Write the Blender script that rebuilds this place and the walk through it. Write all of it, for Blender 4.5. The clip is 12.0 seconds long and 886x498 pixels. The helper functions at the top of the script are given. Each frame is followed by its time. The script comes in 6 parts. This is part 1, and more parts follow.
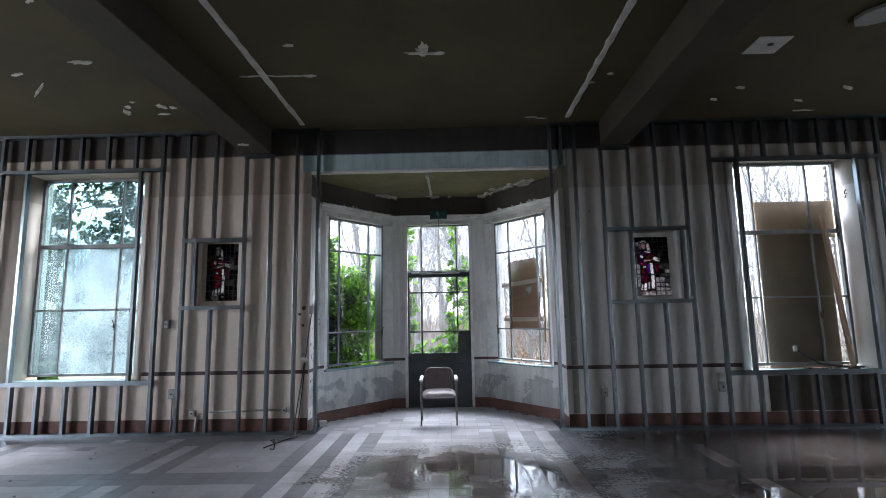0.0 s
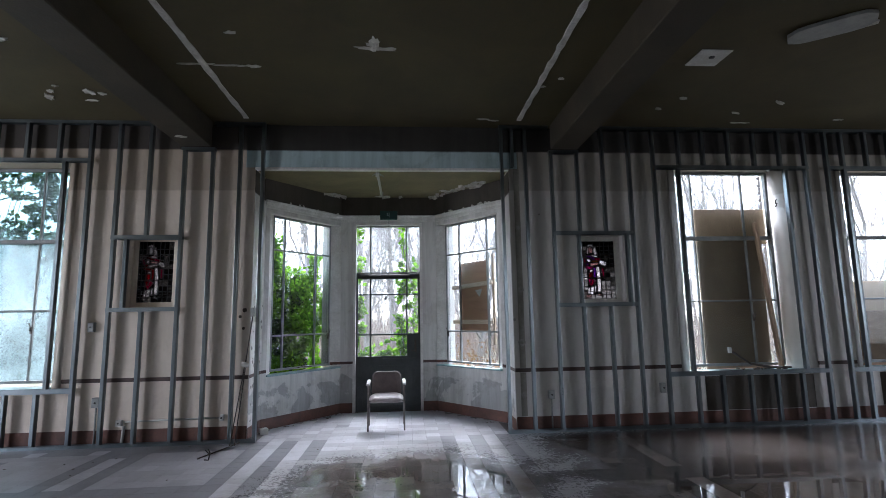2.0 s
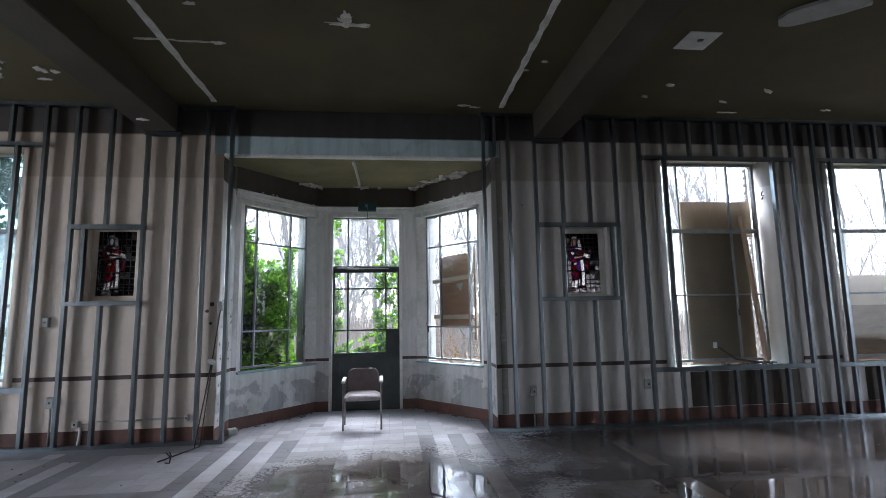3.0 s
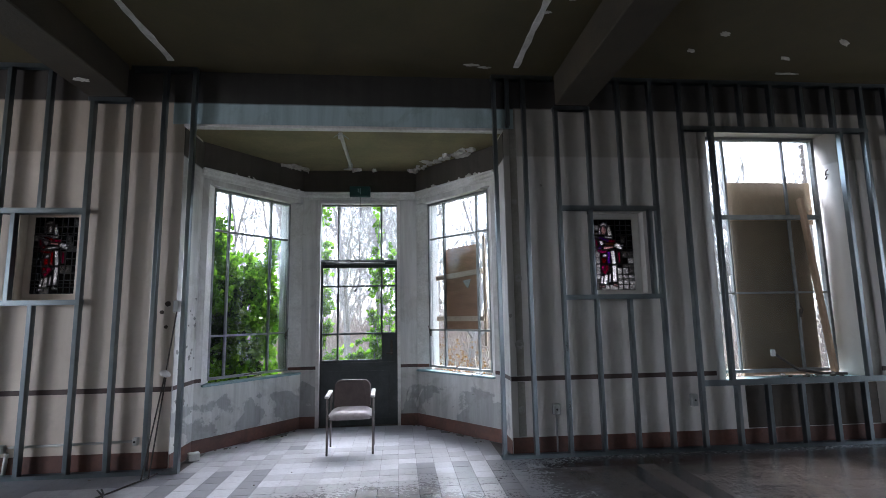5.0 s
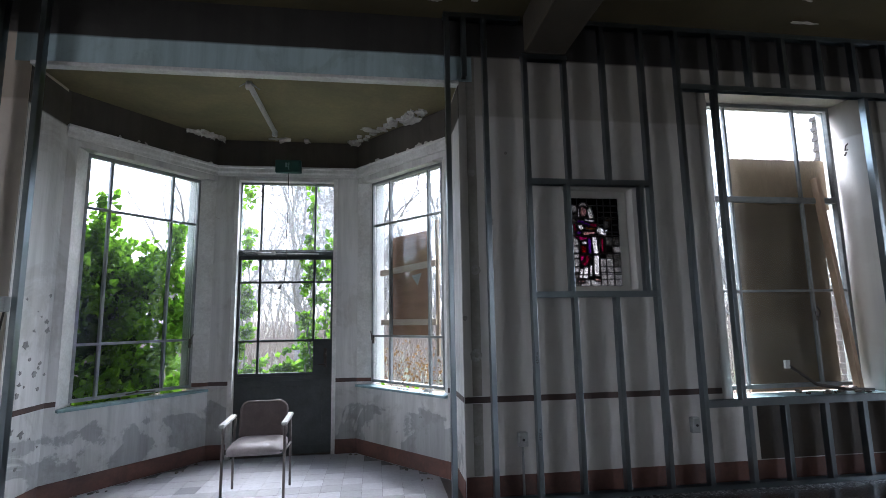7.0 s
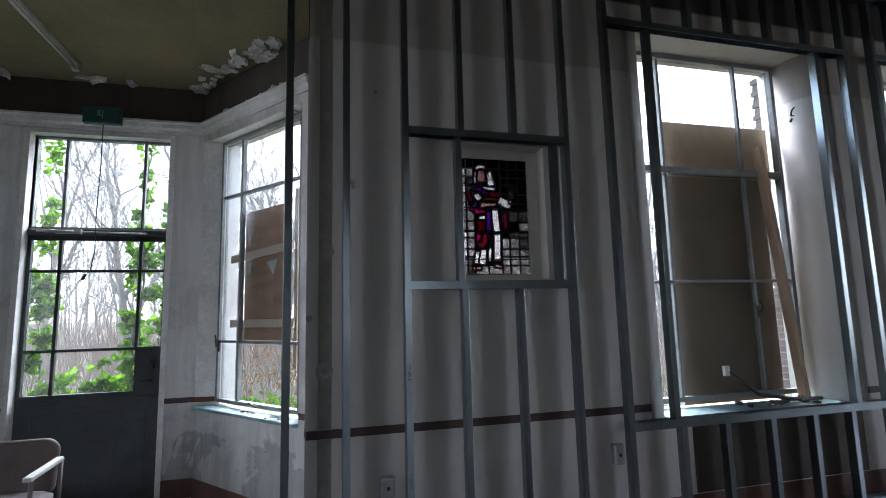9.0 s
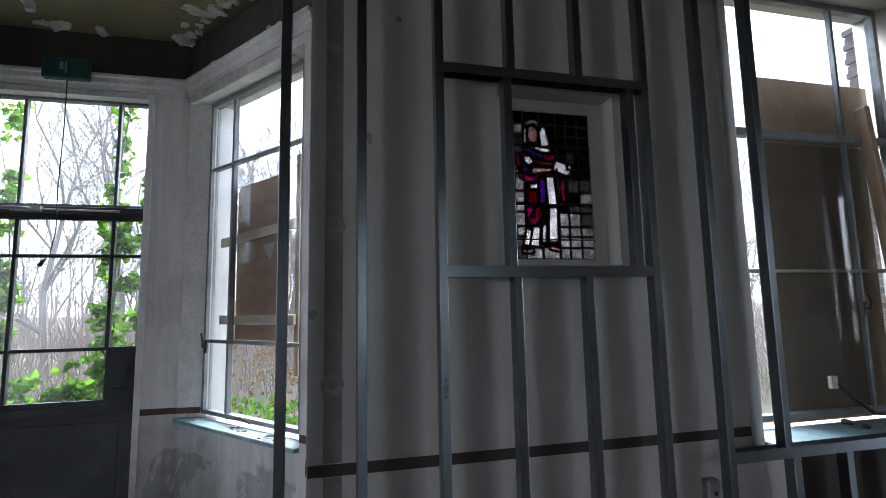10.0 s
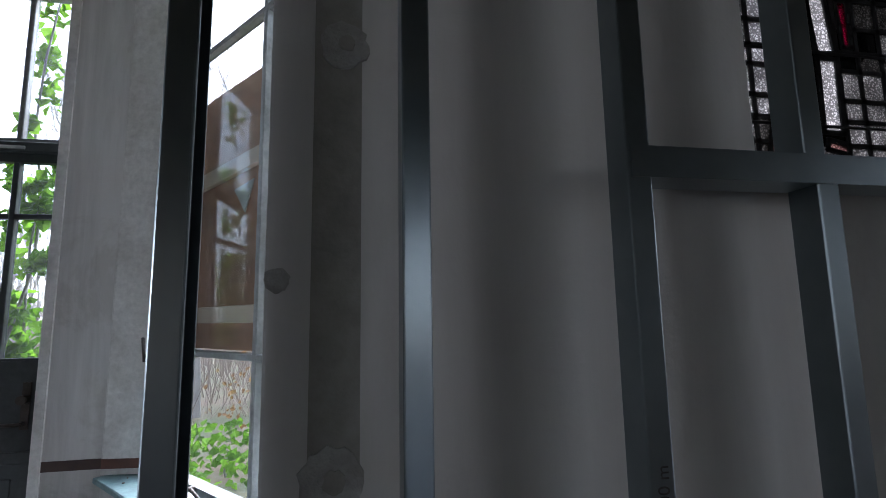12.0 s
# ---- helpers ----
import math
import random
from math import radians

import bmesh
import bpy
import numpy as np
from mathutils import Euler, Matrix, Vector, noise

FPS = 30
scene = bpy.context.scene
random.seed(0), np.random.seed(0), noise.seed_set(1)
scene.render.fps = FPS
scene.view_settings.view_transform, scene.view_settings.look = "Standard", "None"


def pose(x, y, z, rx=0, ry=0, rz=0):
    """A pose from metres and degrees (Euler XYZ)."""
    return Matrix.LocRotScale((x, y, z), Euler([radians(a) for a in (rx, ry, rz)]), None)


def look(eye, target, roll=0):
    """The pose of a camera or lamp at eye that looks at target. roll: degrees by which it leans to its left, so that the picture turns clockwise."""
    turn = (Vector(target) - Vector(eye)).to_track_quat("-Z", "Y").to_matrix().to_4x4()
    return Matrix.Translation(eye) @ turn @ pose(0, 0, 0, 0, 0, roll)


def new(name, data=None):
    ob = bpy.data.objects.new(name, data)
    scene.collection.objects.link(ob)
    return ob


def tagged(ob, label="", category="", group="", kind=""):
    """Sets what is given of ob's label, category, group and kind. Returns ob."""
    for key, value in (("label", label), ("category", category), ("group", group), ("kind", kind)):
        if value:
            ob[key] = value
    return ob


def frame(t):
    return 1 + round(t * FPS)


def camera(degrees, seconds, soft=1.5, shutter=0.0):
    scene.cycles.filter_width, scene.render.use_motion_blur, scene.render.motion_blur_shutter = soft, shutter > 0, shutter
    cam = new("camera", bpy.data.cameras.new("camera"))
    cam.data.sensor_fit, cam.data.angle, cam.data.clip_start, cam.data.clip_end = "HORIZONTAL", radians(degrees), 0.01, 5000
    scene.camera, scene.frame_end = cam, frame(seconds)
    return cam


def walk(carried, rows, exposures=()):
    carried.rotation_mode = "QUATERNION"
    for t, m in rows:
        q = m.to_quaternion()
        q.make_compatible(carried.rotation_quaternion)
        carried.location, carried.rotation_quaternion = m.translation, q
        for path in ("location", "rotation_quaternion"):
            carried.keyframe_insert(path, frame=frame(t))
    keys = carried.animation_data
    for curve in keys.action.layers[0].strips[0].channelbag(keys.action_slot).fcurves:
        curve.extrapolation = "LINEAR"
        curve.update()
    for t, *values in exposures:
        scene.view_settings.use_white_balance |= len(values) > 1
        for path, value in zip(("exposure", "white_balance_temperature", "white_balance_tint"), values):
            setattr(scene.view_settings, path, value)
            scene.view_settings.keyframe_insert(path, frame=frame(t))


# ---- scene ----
cam = camera(83.2, 12.0, soft=0.85)
METRES, EYE, TILT, LEAN, TURN = 7.0, 1.60, 0.0, 0.0, 1.2
ROWS = [
    (0.0, 0.0, 0.0, 0.0, 0.14, 7.64, 1.02),
    (0.5, -0.0058, 0.0168, 0.0024, -0.13, 7.77, 1.03),
    (1.0, -0.0018, 0.0192, 0.0028, -1.48, 7.86, 1.1),
    (1.5, 0.005, 0.0172, 0.0024, -3.45, 7.83, 1.08),
    (2.0, 0.0055, 0.0165, 0.0013, -5.38, 7.77, 0.95),
    (2.5, 0.0069, 0.0253, -0.0004, -6.53, 7.6, 0.9),
    (3.0, 0.023, 0.0572, -0.0045, -7.01, 7.43, 1.0),
    (5.0, 0.0506, 0.2221, -0.0028, -6.11, 7.5, 0.99),
    (5.5, 0.0591, 0.2692, -0.0061, -6.14, 7.57, 0.92),
    (6.0, 0.0737, 0.3114, -0.0055, -6.65, 7.73, 0.95),
    (6.5, 0.1035, 0.3581, -0.0049, -7.8, 7.82, 1.0),
    (7.0, 0.1221, 0.4038, -0.0059, -8.91, 7.9, 0.93),
    (7.5, 0.1524, 0.4406, -0.0112, -12.49, 7.99, 0.99),
    (9.5, 0.2527, 0.6215, -0.0031, -15.75, 7.04, 1.36),
    (10.0, 0.2471, 0.6839, -0.0038, -14.96, 6.82, 1.11),
    (10.5, 0.2468, 0.7404, -0.011, -13.92, 7.27, 1.05),
    (11.0, 0.2473, 0.8055, -0.009, -12.1, 7.25, 1.06),
    (11.5, 0.2433, 0.8592, -0.0097, -10.93, 7.9, 0.97),
    (12.0, 0.2646, 0.9098, -0.0162, -11.57, 7.98, 0.96),
]
walk(cam, [(t, pose(0, 0, EYE, TILT, LEAN, TURN) @ pose(METRES * x, METRES * y, METRES * z, 90 + pitch, roll, yaw)) for t, x, y, z, yaw, pitch, roll in ROWS],
     exposures=[(0.0, 3.65, 5850, 15), (7.0, 3.62, 5850, 15), (9.5, 3.36, 5850, 15), (11.0, 3.30, 5850, 15), (12.0, 3.30, 5850, 15)])
# ---- light ----
SKY = bpy.data.worlds.new("overcast_sky")
scene.world = SKY
SKY.use_nodes = True
wn, wl = SKY.node_tree.nodes, SKY.node_tree.links
sky_tex = wn.new("ShaderNodeTexSky")
sky_tex.sky_type = "NISHITA"
sky_tex.sun_disc = False
sky_tex.sun_elevation = radians(48)
sky_tex.sun_rotation = radians(14)
sky_tex.air_density, sky_tex.dust_density, sky_tex.ozone_density = 1.0, 1.5, 1.0
flat = wn.new("ShaderNodeHueSaturation")
flat.inputs["Saturation"].default_value = 0.35
wl.new(sky_tex.outputs[0], flat.inputs["Color"])
wl.new(flat.outputs[0], wn["Background"].inputs["Color"])
wn["Background"].inputs["Strength"].default_value = 0.15
sun = new("sun", bpy.data.lights.new("sun", "SUN"))
sun.data.energy, sun.data.angle, sun.data.color = 1.5, radians(50), (1.0, 0.98, 0.95)
sun.matrix_basis = look((6, 36, 27), (0, 12, 0))
# sky light through the hall's west window
west_light = new("west_window_light", bpy.data.lights.new("west_window_light", "AREA"))
west_light.data.shape, west_light.data.size, west_light.data.size_y = "RECTANGLE", 2.2, 3.1
west_light.data.energy, west_light.data.color = 22.0, (0.98, 0.97, 0.98)
west_light.matrix_basis = look((-11.2, 2.7, 2.3), (0, 2.7, 2.3))
# smaller area lamp added as fill, at an unseen opening on the east
east_light = new("east_fill_light", bpy.data.lights.new("east_fill_light", "AREA"))
east_light.data.shape, east_light.data.size, east_light.data.size_y = "RECTANGLE", 2.0, 3.0
east_light.data.energy, east_light.data.color = 5.0, (0.97, 0.98, 1.0)
east_light.matrix_basis = look((12.7, 3.0, 2.3), (0, 3.0, 2.3))

# frontal fill lamp, added at a narrow unseen opening behind the start
south_light = new("south_fill_light", bpy.data.lights.new("south_fill_light", "AREA"))
south_light.data.shape, south_light.data.size, south_light.data.size_y = "RECTANGLE", 0.65, 2.9
south_light.data.energy, south_light.data.color = 1.1, (0.97, 0.98, 1.0)
south_light.matrix_basis = look((3.95, -5.7, 2.2), (3.95, 0, 2.2))

# ---- materials ----


def nodes_of(name):
    m = bpy.data.materials.new(name)
    m.use_nodes = True
    return m, m.node_tree.nodes, m.node_tree.links, m.node_tree.nodes["Principled BSDF"]


def noise_node(n, l, scale, detail=6.0, rough=0.6, distort=0.0, vec=None):
    t = n.new("ShaderNodeTexNoise")
    t.inputs["Scale"].default_value = scale
    t.inputs["Detail"].default_value = detail
    t.inputs["Roughness"].default_value = rough
    t.inputs["Distortion"].default_value = distort
    if vec is not None:
        l.new(vec, t.inputs["Vector"])
    return t


def world_place(n):
    return n.new("ShaderNodeNewGeometry").outputs["Position"]


def ramp_node(n, l, src, a, b, ca=(0, 0, 0), cb=(1, 1, 1)):
    r = n.new("ShaderNodeValToRGB")
    r.color_ramp.elements[0].position, r.color_ramp.elements[1].position = a, b
    r.color_ramp.elements[0].color, r.color_ramp.elements[1].color = (*ca, 1), (*cb, 1)
    l.new(src, r.inputs[0])
    return r


def mix_node(n, l, fac, a, b, mode="MIX"):
    m = n.new("ShaderNodeMix")
    m.data_type, m.blend_type = "RGBA", mode
    for sock, val in ((m.inputs[0], fac), (m.inputs[6], a), (m.inputs[7], b)):
        if isinstance(val, (int, float)):
            sock.default_value = val
        elif isinstance(val, tuple):
            sock.default_value = (*val, 1)
        else:
            l.new(val, sock)
    return m.outputs[2]


def bump_node(n, l, src, strength, dist, after=None):
    b = n.new("ShaderNodeBump")
    b.inputs["Strength"].default_value, b.inputs["Distance"].default_value = strength, dist
    l.new(src, b.inputs["Height"])
    if after is not None:
        l.new(after, b.inputs["Normal"])
    return b.outputs[0]


def surface(name, base, other, big=1.2, fine=30.0, rough=0.7, metal=0.0, bump=0.15, amount=0.6, stretch=None, vary=0.0, spread=0.12):
    """A painted, wooden or metal surface: two scales of colour, uneven gloss and fine relief."""
    m, n, l, p = nodes_of(name)
    vec = world_place(n)
    if stretch:
        mp = n.new("ShaderNodeMapping")
        mp.inputs["Scale"].default_value = stretch
        l.new(vec, mp.inputs["Vector"])
        vec = mp.outputs[0]
    a = noise_node(n, l, big, 5, 0.65, 0.4, vec)
    f = noise_node(n, l, fine, 4, 0.6, 0.0, vec)
    col = mix_node(n, l, ramp_node(n, l, a.outputs[0], 0.38, 0.66).outputs[0], base, other)
    grain = ramp_node(n, l, f.outputs[0], 0.25, 0.75, (1 - amount * 0.5,) * 3, (1 + 0.0,) * 3)
    col = mix_node(n, l, 1.0, col, grain.outputs[0], "MULTIPLY")
    if vary:
        info = n.new("ShaderNodeObjectInfo")
        v = ramp_node(n, l, info.outputs["Random"], 0.0, 1.0, (1 - vary,) * 3, (1, 1, 1))
        col = mix_node(n, l, 1.0, col, v.outputs[0], "MULTIPLY")
    l.new(col, p.inputs["Base Color"])
    r = n.new("ShaderNodeMapRange")
    r.inputs[3].default_value, r.inputs[4].default_value = max(0.03, rough - spread), min(1, rough + spread)
    l.new(f.outputs[0], r.inputs[0])
    l.new(r.outputs[0], p.inputs["Roughness"])
    p.inputs["Metallic"].default_value = metal
    if bump:
        l.new(bump_node(n, l, f.outputs[0], bump, 0.01), p.inputs["Normal"])
    return m


def wall_paint(name, low, mid, top, dark, z_mid, z_dark, streak=0.5, z_low=0.83, damp=0.0, west_warmth=None):
    """Plaster painted in bands: below the dado line, the wall, an upper band and a dark band at the top."""
    m, n, l, p = nodes_of(name)
    vec = world_place(n)
    sep = n.new("ShaderNodeSeparateXYZ")
    l.new(vec, sep.inputs[0])
    edge = noise_node(n, l, 3.0, 3, 0.5, 0, vec)

    def above(z, soft=0.012, wobble=0.02):
        w = n.new("ShaderNodeMath")
        w.operation = "MULTIPLY_ADD"
        w.inputs[1].default_value = wobble
        l.new(edge.outputs[0], w.inputs[0])
        l.new(sep.outputs[2], w.inputs[2])
        r = n.new("ShaderNodeMapRange")
        r.inputs[1].default_value, r.inputs[2].default_value = z - soft, z + soft
        l.new(w.outputs[0], r.inputs[0])
        return r.outputs[0]

    blot = noise_node(n, l, 1.6, 6, 0.7, 0.6, vec)
    col = mix_node(n, l, above(z_low), low, mid)
    col = mix_node(n, l, above(z_mid), col, top)
    col = mix_node(n, l, above(z_dark), col, dark)
    if west_warmth:
        # the warmer light west of the bay is put into the wall's colour
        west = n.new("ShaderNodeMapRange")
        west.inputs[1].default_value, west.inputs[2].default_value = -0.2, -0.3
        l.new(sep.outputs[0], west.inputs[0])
        col = mix_node(n, l, west.outputs[0], col, mix_node(n, l, 1.0, col, west_warmth, "MULTIPLY"))
    # damp and dirt: vertical streaks and cloudy stains
    mp = n.new("ShaderNodeMapping")
    mp.inputs["Scale"].default_value = (6.0, 6.0, 0.5)
    l.new(vec, mp.inputs["Vector"])
    run = noise_node(n, l, 1.0, 6, 0.65, 0.3, mp.outputs[0])
    s = ramp_node(n, l, run.outputs[0], 0.40, 0.72, (1, 1, 1), (1 - 0.45 * streak,) * 3)
    col = mix_node(n, l, 1.0, col, s.outputs[0], "MULTIPLY")
    b = ramp_node(n, l, blot.outputs[0], 0.52, 0.60, (1, 1, 1), (0.80, 0.79, 0.77))
    col = mix_node(n, l, streak, col, mix_node(n, l, 1.0, col, b.outputs[0], "MULTIPLY"))
    if damp:
        # tide-marked damp patches low on the wall
        mapn = noise_node(n, l, 1.5, 7, 0.6, 0.5, vec)
        near = n.new("ShaderNodeMapRange")
        near.inputs[1].default_value, near.inputs[2].default_value = 0.80, 0.55
        l.new(sep.outputs[2], near.inputs[0])
        q = n.new("ShaderNodeMath")
        q.operation = "MULTIPLY_ADD"
        q.inputs[1].default_value = 0.30
        l.new(near.outputs[0], q.inputs[0])
        l.new(mapn.outputs[0], q.inputs[2])
        d = ramp_node(n, l, q.outputs[0], 0.775, 0.80, (1, 1, 1), (0.58, 0.59, 0.60))
        col = mix_node(n, l, damp, col, mix_node(n, l, 1.0, col, d.outputs[0], "MULTIPLY"))
        peel = noise_node(n, l, 9, 5, 0.6, 0.8, vec)
        pr = ramp_node(n, l, peel.outputs[0], 0.71, 0.73, (1, 1, 1), (0.55, 0.52, 0.48))
        col = mix_node(n, l, damp, col, mix_node(n, l, 1.0, col, pr.outputs[0], "MULTIPLY"))
    fine = noise_node(n, l, 60, 4, 0.7, 0, vec)
    l.new(col, p.inputs["Base Color"])
    p.inputs["Roughness"].default_value = 0.72
    nb = bump_node(n, l, blot.outputs[0], 0.25, 0.02)
    l.new(bump_node(n, l, fine.outputs[0], 0.12, 0.004, nb), p.inputs["Normal"])
    return m


def glass_pane(name, haze, tint=(1, 1, 1), misty=0.0, film_colour=(0.80, 0.86, 0.86)):
    """Thin window glass with a film of dirt."""
    m, n, l, p = nodes_of(name)
    n.remove(p)
    vec = world_place(n)
    clear = n.new("ShaderNodeBsdfTransparent")
    clear.inputs[0].default_value = (*tint, 1)
    gloss = n.new("ShaderNodeBsdfGlossy")
    gloss.inputs["Roughness"].default_value = 0.03
    lw = n.new("ShaderNodeLayerWeight")
    lw.inputs["Blend"].default_value = 0.5
    pw = n.new("ShaderNodeMath")
    pw.operation = "POWER"
    pw.inputs[1].default_value = 4.0
    l.new(lw.outputs["Facing"], pw.inputs[0])
    fres = n.new("ShaderNodeMapRange")
    fres.inputs[3].default_value, fres.inputs[4].default_value = 0.02, 0.22
    l.new(pw.outputs[0], fres.inputs[0])
    film = n.new("ShaderNodeBsdfTranslucent")
    film.inputs["Color"].default_value = (*film_colour, 1)
    blot = noise_node(n, l, 2.3, 8, 0.65, 0.8, vec)
    fine = noise_node(n, l, 45, 5, 0.7, 0, vec)
    add = n.new("ShaderNodeMath")
    add.operation = "MULTIPLY"
    l.new(blot.outputs[0], add.inputs[0])
    l.new(fine.outputs[0], add.inputs[1])
    r = n.new("ShaderNodeMapRange")
    r.inputs[1].default_value, r.inputs[2].default_value = 0.12, 0.42
    r.inputs[3].default_value, r.inputs[4].default_value = haze * 0.3, min(1.0, haze * 1.7 + 0.3 * misty)
    l.new(add.outputs[0], r.inputs[0])
    a = n.new("ShaderNodeMixShader")
    l.new(r.outputs[0], a.inputs[0])
    l.new(clear.outputs[0], a.inputs[1])
    l.new(film.outputs[0], a.inputs[2])
    b = n.new("ShaderNodeMixShader")
    l.new(fres.outputs[0], b.inputs[0])
    l.new(a.outputs[0], b.inputs[1])
    l.new(gloss.outputs[0], b.inputs[2])
    l.new(b.outputs[0], n["Material Output"].inputs["Surface"])
    return m


def leaf_material(name, dark, light, through_leaf=0.4):
    m, n, l, p = nodes_of(name)
    n.remove(p)
    geo = n.new("ShaderNodeNewGeometry")
    r = ramp_node(n, l, geo.outputs["Random Per Island"], 0.0, 1.0, dark, light)
    d = n.new("ShaderNodeBsdfDiffuse")
    t = n.new("ShaderNodeBsdfTranslucent")
    l.new(r.outputs[0], d.inputs["Color"])
    l.new(mix_node(n, l, 1.0, r.outputs[0], (1.6, 1.7, 0.6), "MULTIPLY"), t.inputs["Color"])
    a = n.new("ShaderNodeMixShader")
    a.inputs[0].default_value = through_leaf
    l.new(d.outputs[0], a.inputs[1])
    l.new(t.outputs[0], a.inputs[2])
    l.new(a.outputs[0], n["Material Output"].inputs["Surface"])
    return m


# last tint: warm light on the west half, mixed into the plaster
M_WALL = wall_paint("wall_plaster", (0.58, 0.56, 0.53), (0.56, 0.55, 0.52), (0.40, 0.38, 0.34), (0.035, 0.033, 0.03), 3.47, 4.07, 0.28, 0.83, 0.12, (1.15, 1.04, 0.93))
M_HEAD = wall_paint("header_paint", (0.42, 0.55, 0.57), (0.42, 0.55, 0.57), (0.42, 0.55, 0.57), (0.03, 0.028, 0.024), 2.0, 4.06, 0.7)
M_BAY = wall_paint("bay_plaster", (0.56, 0.56, 0.54), (0.62, 0.615, 0.60), (0.62, 0.615, 0.60), (0.06, 0.052, 0.04), 3.0, 3.44, 0.8, 0.83, 0.85)
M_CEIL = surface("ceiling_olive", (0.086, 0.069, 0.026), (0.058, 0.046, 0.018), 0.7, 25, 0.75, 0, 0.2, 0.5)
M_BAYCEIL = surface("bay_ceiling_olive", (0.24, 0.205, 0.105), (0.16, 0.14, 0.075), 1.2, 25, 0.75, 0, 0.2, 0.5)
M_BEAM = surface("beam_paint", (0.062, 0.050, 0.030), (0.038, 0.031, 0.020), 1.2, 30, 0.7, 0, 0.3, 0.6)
M_SEAM = surface("flaking_white_strip", (0.80, 0.78, 0.74), (0.55, 0.53, 0.49), 5, 40, 0.8, 0, 0.4, 0.6)
M_FLAKE = surface("bare_plaster", (0.74, 0.72, 0.67), (0.45, 0.43, 0.38), 7, 50, 0.85, 0, 0.4, 0.5)
M_WHITE = surface("old_white_paint", (0.78, 0.78, 0.76), (0.60, 0.59, 0.56), 3, 40, 0.55, 0, 0.2, 0.5)
M_TRIM = surface("brown_dado", (0.075, 0.042, 0.034), (0.048, 0.030, 0.026), 4, 40, 0.6, 0, 0.2, 0.6)
M_SKIRT = surface("red_brown_skirting", (0.17, 0.075, 0.052), (0.085, 0.045, 0.036), 2.5, 30, 0.65, 0, 0.2, 0.6)
M_BROWN = surface("brown_stained_panel", (0.085, 0.068, 0.05), (0.05, 0.042, 0.034), 2.0, 30, 0.7, 0, 0.2, 0.6)
M_JOINT = surface("old_joint_plaster", (0.34, 0.33, 0.29), (0.26, 0.25, 0.22), 2.0, 30, 0.8, 0, 0.3, 0.5)
M_STEEL = surface("galvanised_steel", (0.27, 0.31, 0.33), (0.20, 0.235, 0.255), 2, 9, 0.28, 1.0, 0.0, 0.06, None, 0.12, 0.006)
M_FRAME = surface("window_frame_paint", (0.30, 0.32, 0.32), (0.18, 0.19, 0.19), 4, 50, 0.5, 0, 0.2, 0.6)
M_DOOR = surface("grey_green_door_paint", (0.060, 0.072, 0.072), (0.035, 0.043, 0.043), 3, 40, 0.45, 0, 0.2, 0.6)
M_SILL = surface("pale_blue_sill", (0.26, 0.40, 0.42), (0.16, 0.24, 0.25), 5, 40, 0.55, 0, 0.2, 0.6)
M_PLY = surface("weathered_plywood", (0.48, 0.30, 0.19), (0.34, 0.20, 0.125), 4, 60, 0.7, 0, 0.2, 0.6, (1.0, 1.0, 4.0))
M_OSB = surface("pale_plywood", (0.82, 0.57, 0.37), (0.68, 0.46, 0.29), 6, 60, 0.7, 0, 0.2, 0.6, (2.0, 2.0, 1.0))
M_BOARD = surface("dark_fibreboard", (0.42, 0.30, 0.20), (0.33, 0.235, 0.16), 2.5, 60, 0.75, 0, 0.15, 0.4)
M_SHUT = surface("brown_shutter_plywood", (0.54, 0.29, 0.175), (0.40, 0.21, 0.125), 5, 60, 0.7, 0, 0.2, 0.6, (1.0, 1.0, 4.0))
M_BATTEN = surface("pale_batten", (0.85, 0.66, 0.51), (0.72, 0.55, 0.42), 5, 60, 0.65, 0, 0.2, 0.4)
M_PLANK = surface("pale_timber", (0.46, 0.33, 0.225), (0.35, 0.245, 0.165), 5, 60, 0.65, 0, 0.2, 0.5, (1.0, 1.0, 0.3))
M_BRICK = surface("brown_brick", (0.27, 0.23, 0.215), (0.19, 0.16, 0.15), 9, 60, 0.85, 0, 0.4, 0.7, None, 0.3)
M_MORTAR = surface("mortar", (0.40, 0.38, 0.35), (0.30, 0.29, 0.27), 7, 60, 0.9, 0, 0.4, 0.5)
M_GRASS = surface("winter_grass", (0.075, 0.085, 0.035), (0.16, 0.105, 0.07), 0.7, 12, 0.95, 0, 0.6, 0.8)
M_BARK = surface("grey_bark", (0.34, 0.31, 0.29), (0.24, 0.22, 0.20), 3, 30, 0.9, 0, 0.4, 0.7, (1, 1, 0.3))
M_FABRIC = surface("worn_brown_vinyl", (0.150, 0.112, 0.105), (0.105, 0.080, 0.076), 6, 120, 0.55, 0, 0.2, 0.5)
M_SEAT = surface("faded_grey_vinyl", (0.34, 0.30, 0.30), (0.24, 0.21, 0.21), 6, 120, 0.5, 0, 0.2, 0.5)
M_TUBE = surface("dull_brown_tube", (0.17, 0.15, 0.14), (0.11, 0.095, 0.09), 8, 80, 0.4, 0.4, 0.1, 0.5)
M_ARM = surface("pale_armrest", (0.55, 0.54, 0.52), (0.42, 0.41, 0.39), 8, 80, 0.5, 0, 0.1, 0.4)
M_GREEN = surface("exit_sign_green", (0.014, 0.075, 0.068), (0.012, 0.055, 0.05), 8, 60, 0.4, 0, 0.05, 0.3)
M_PALE = surface("faded_plastic", (0.58, 0.58, 0.55), (0.46, 0.46, 0.43), 8, 60, 0.45, 0, 0.05, 0.3)
M_BLACK = surface("black_plastic", (0.02, 0.02, 0.02), (0.03, 0.03, 0.03), 8, 60, 0.45, 0, 0.05, 0.3)
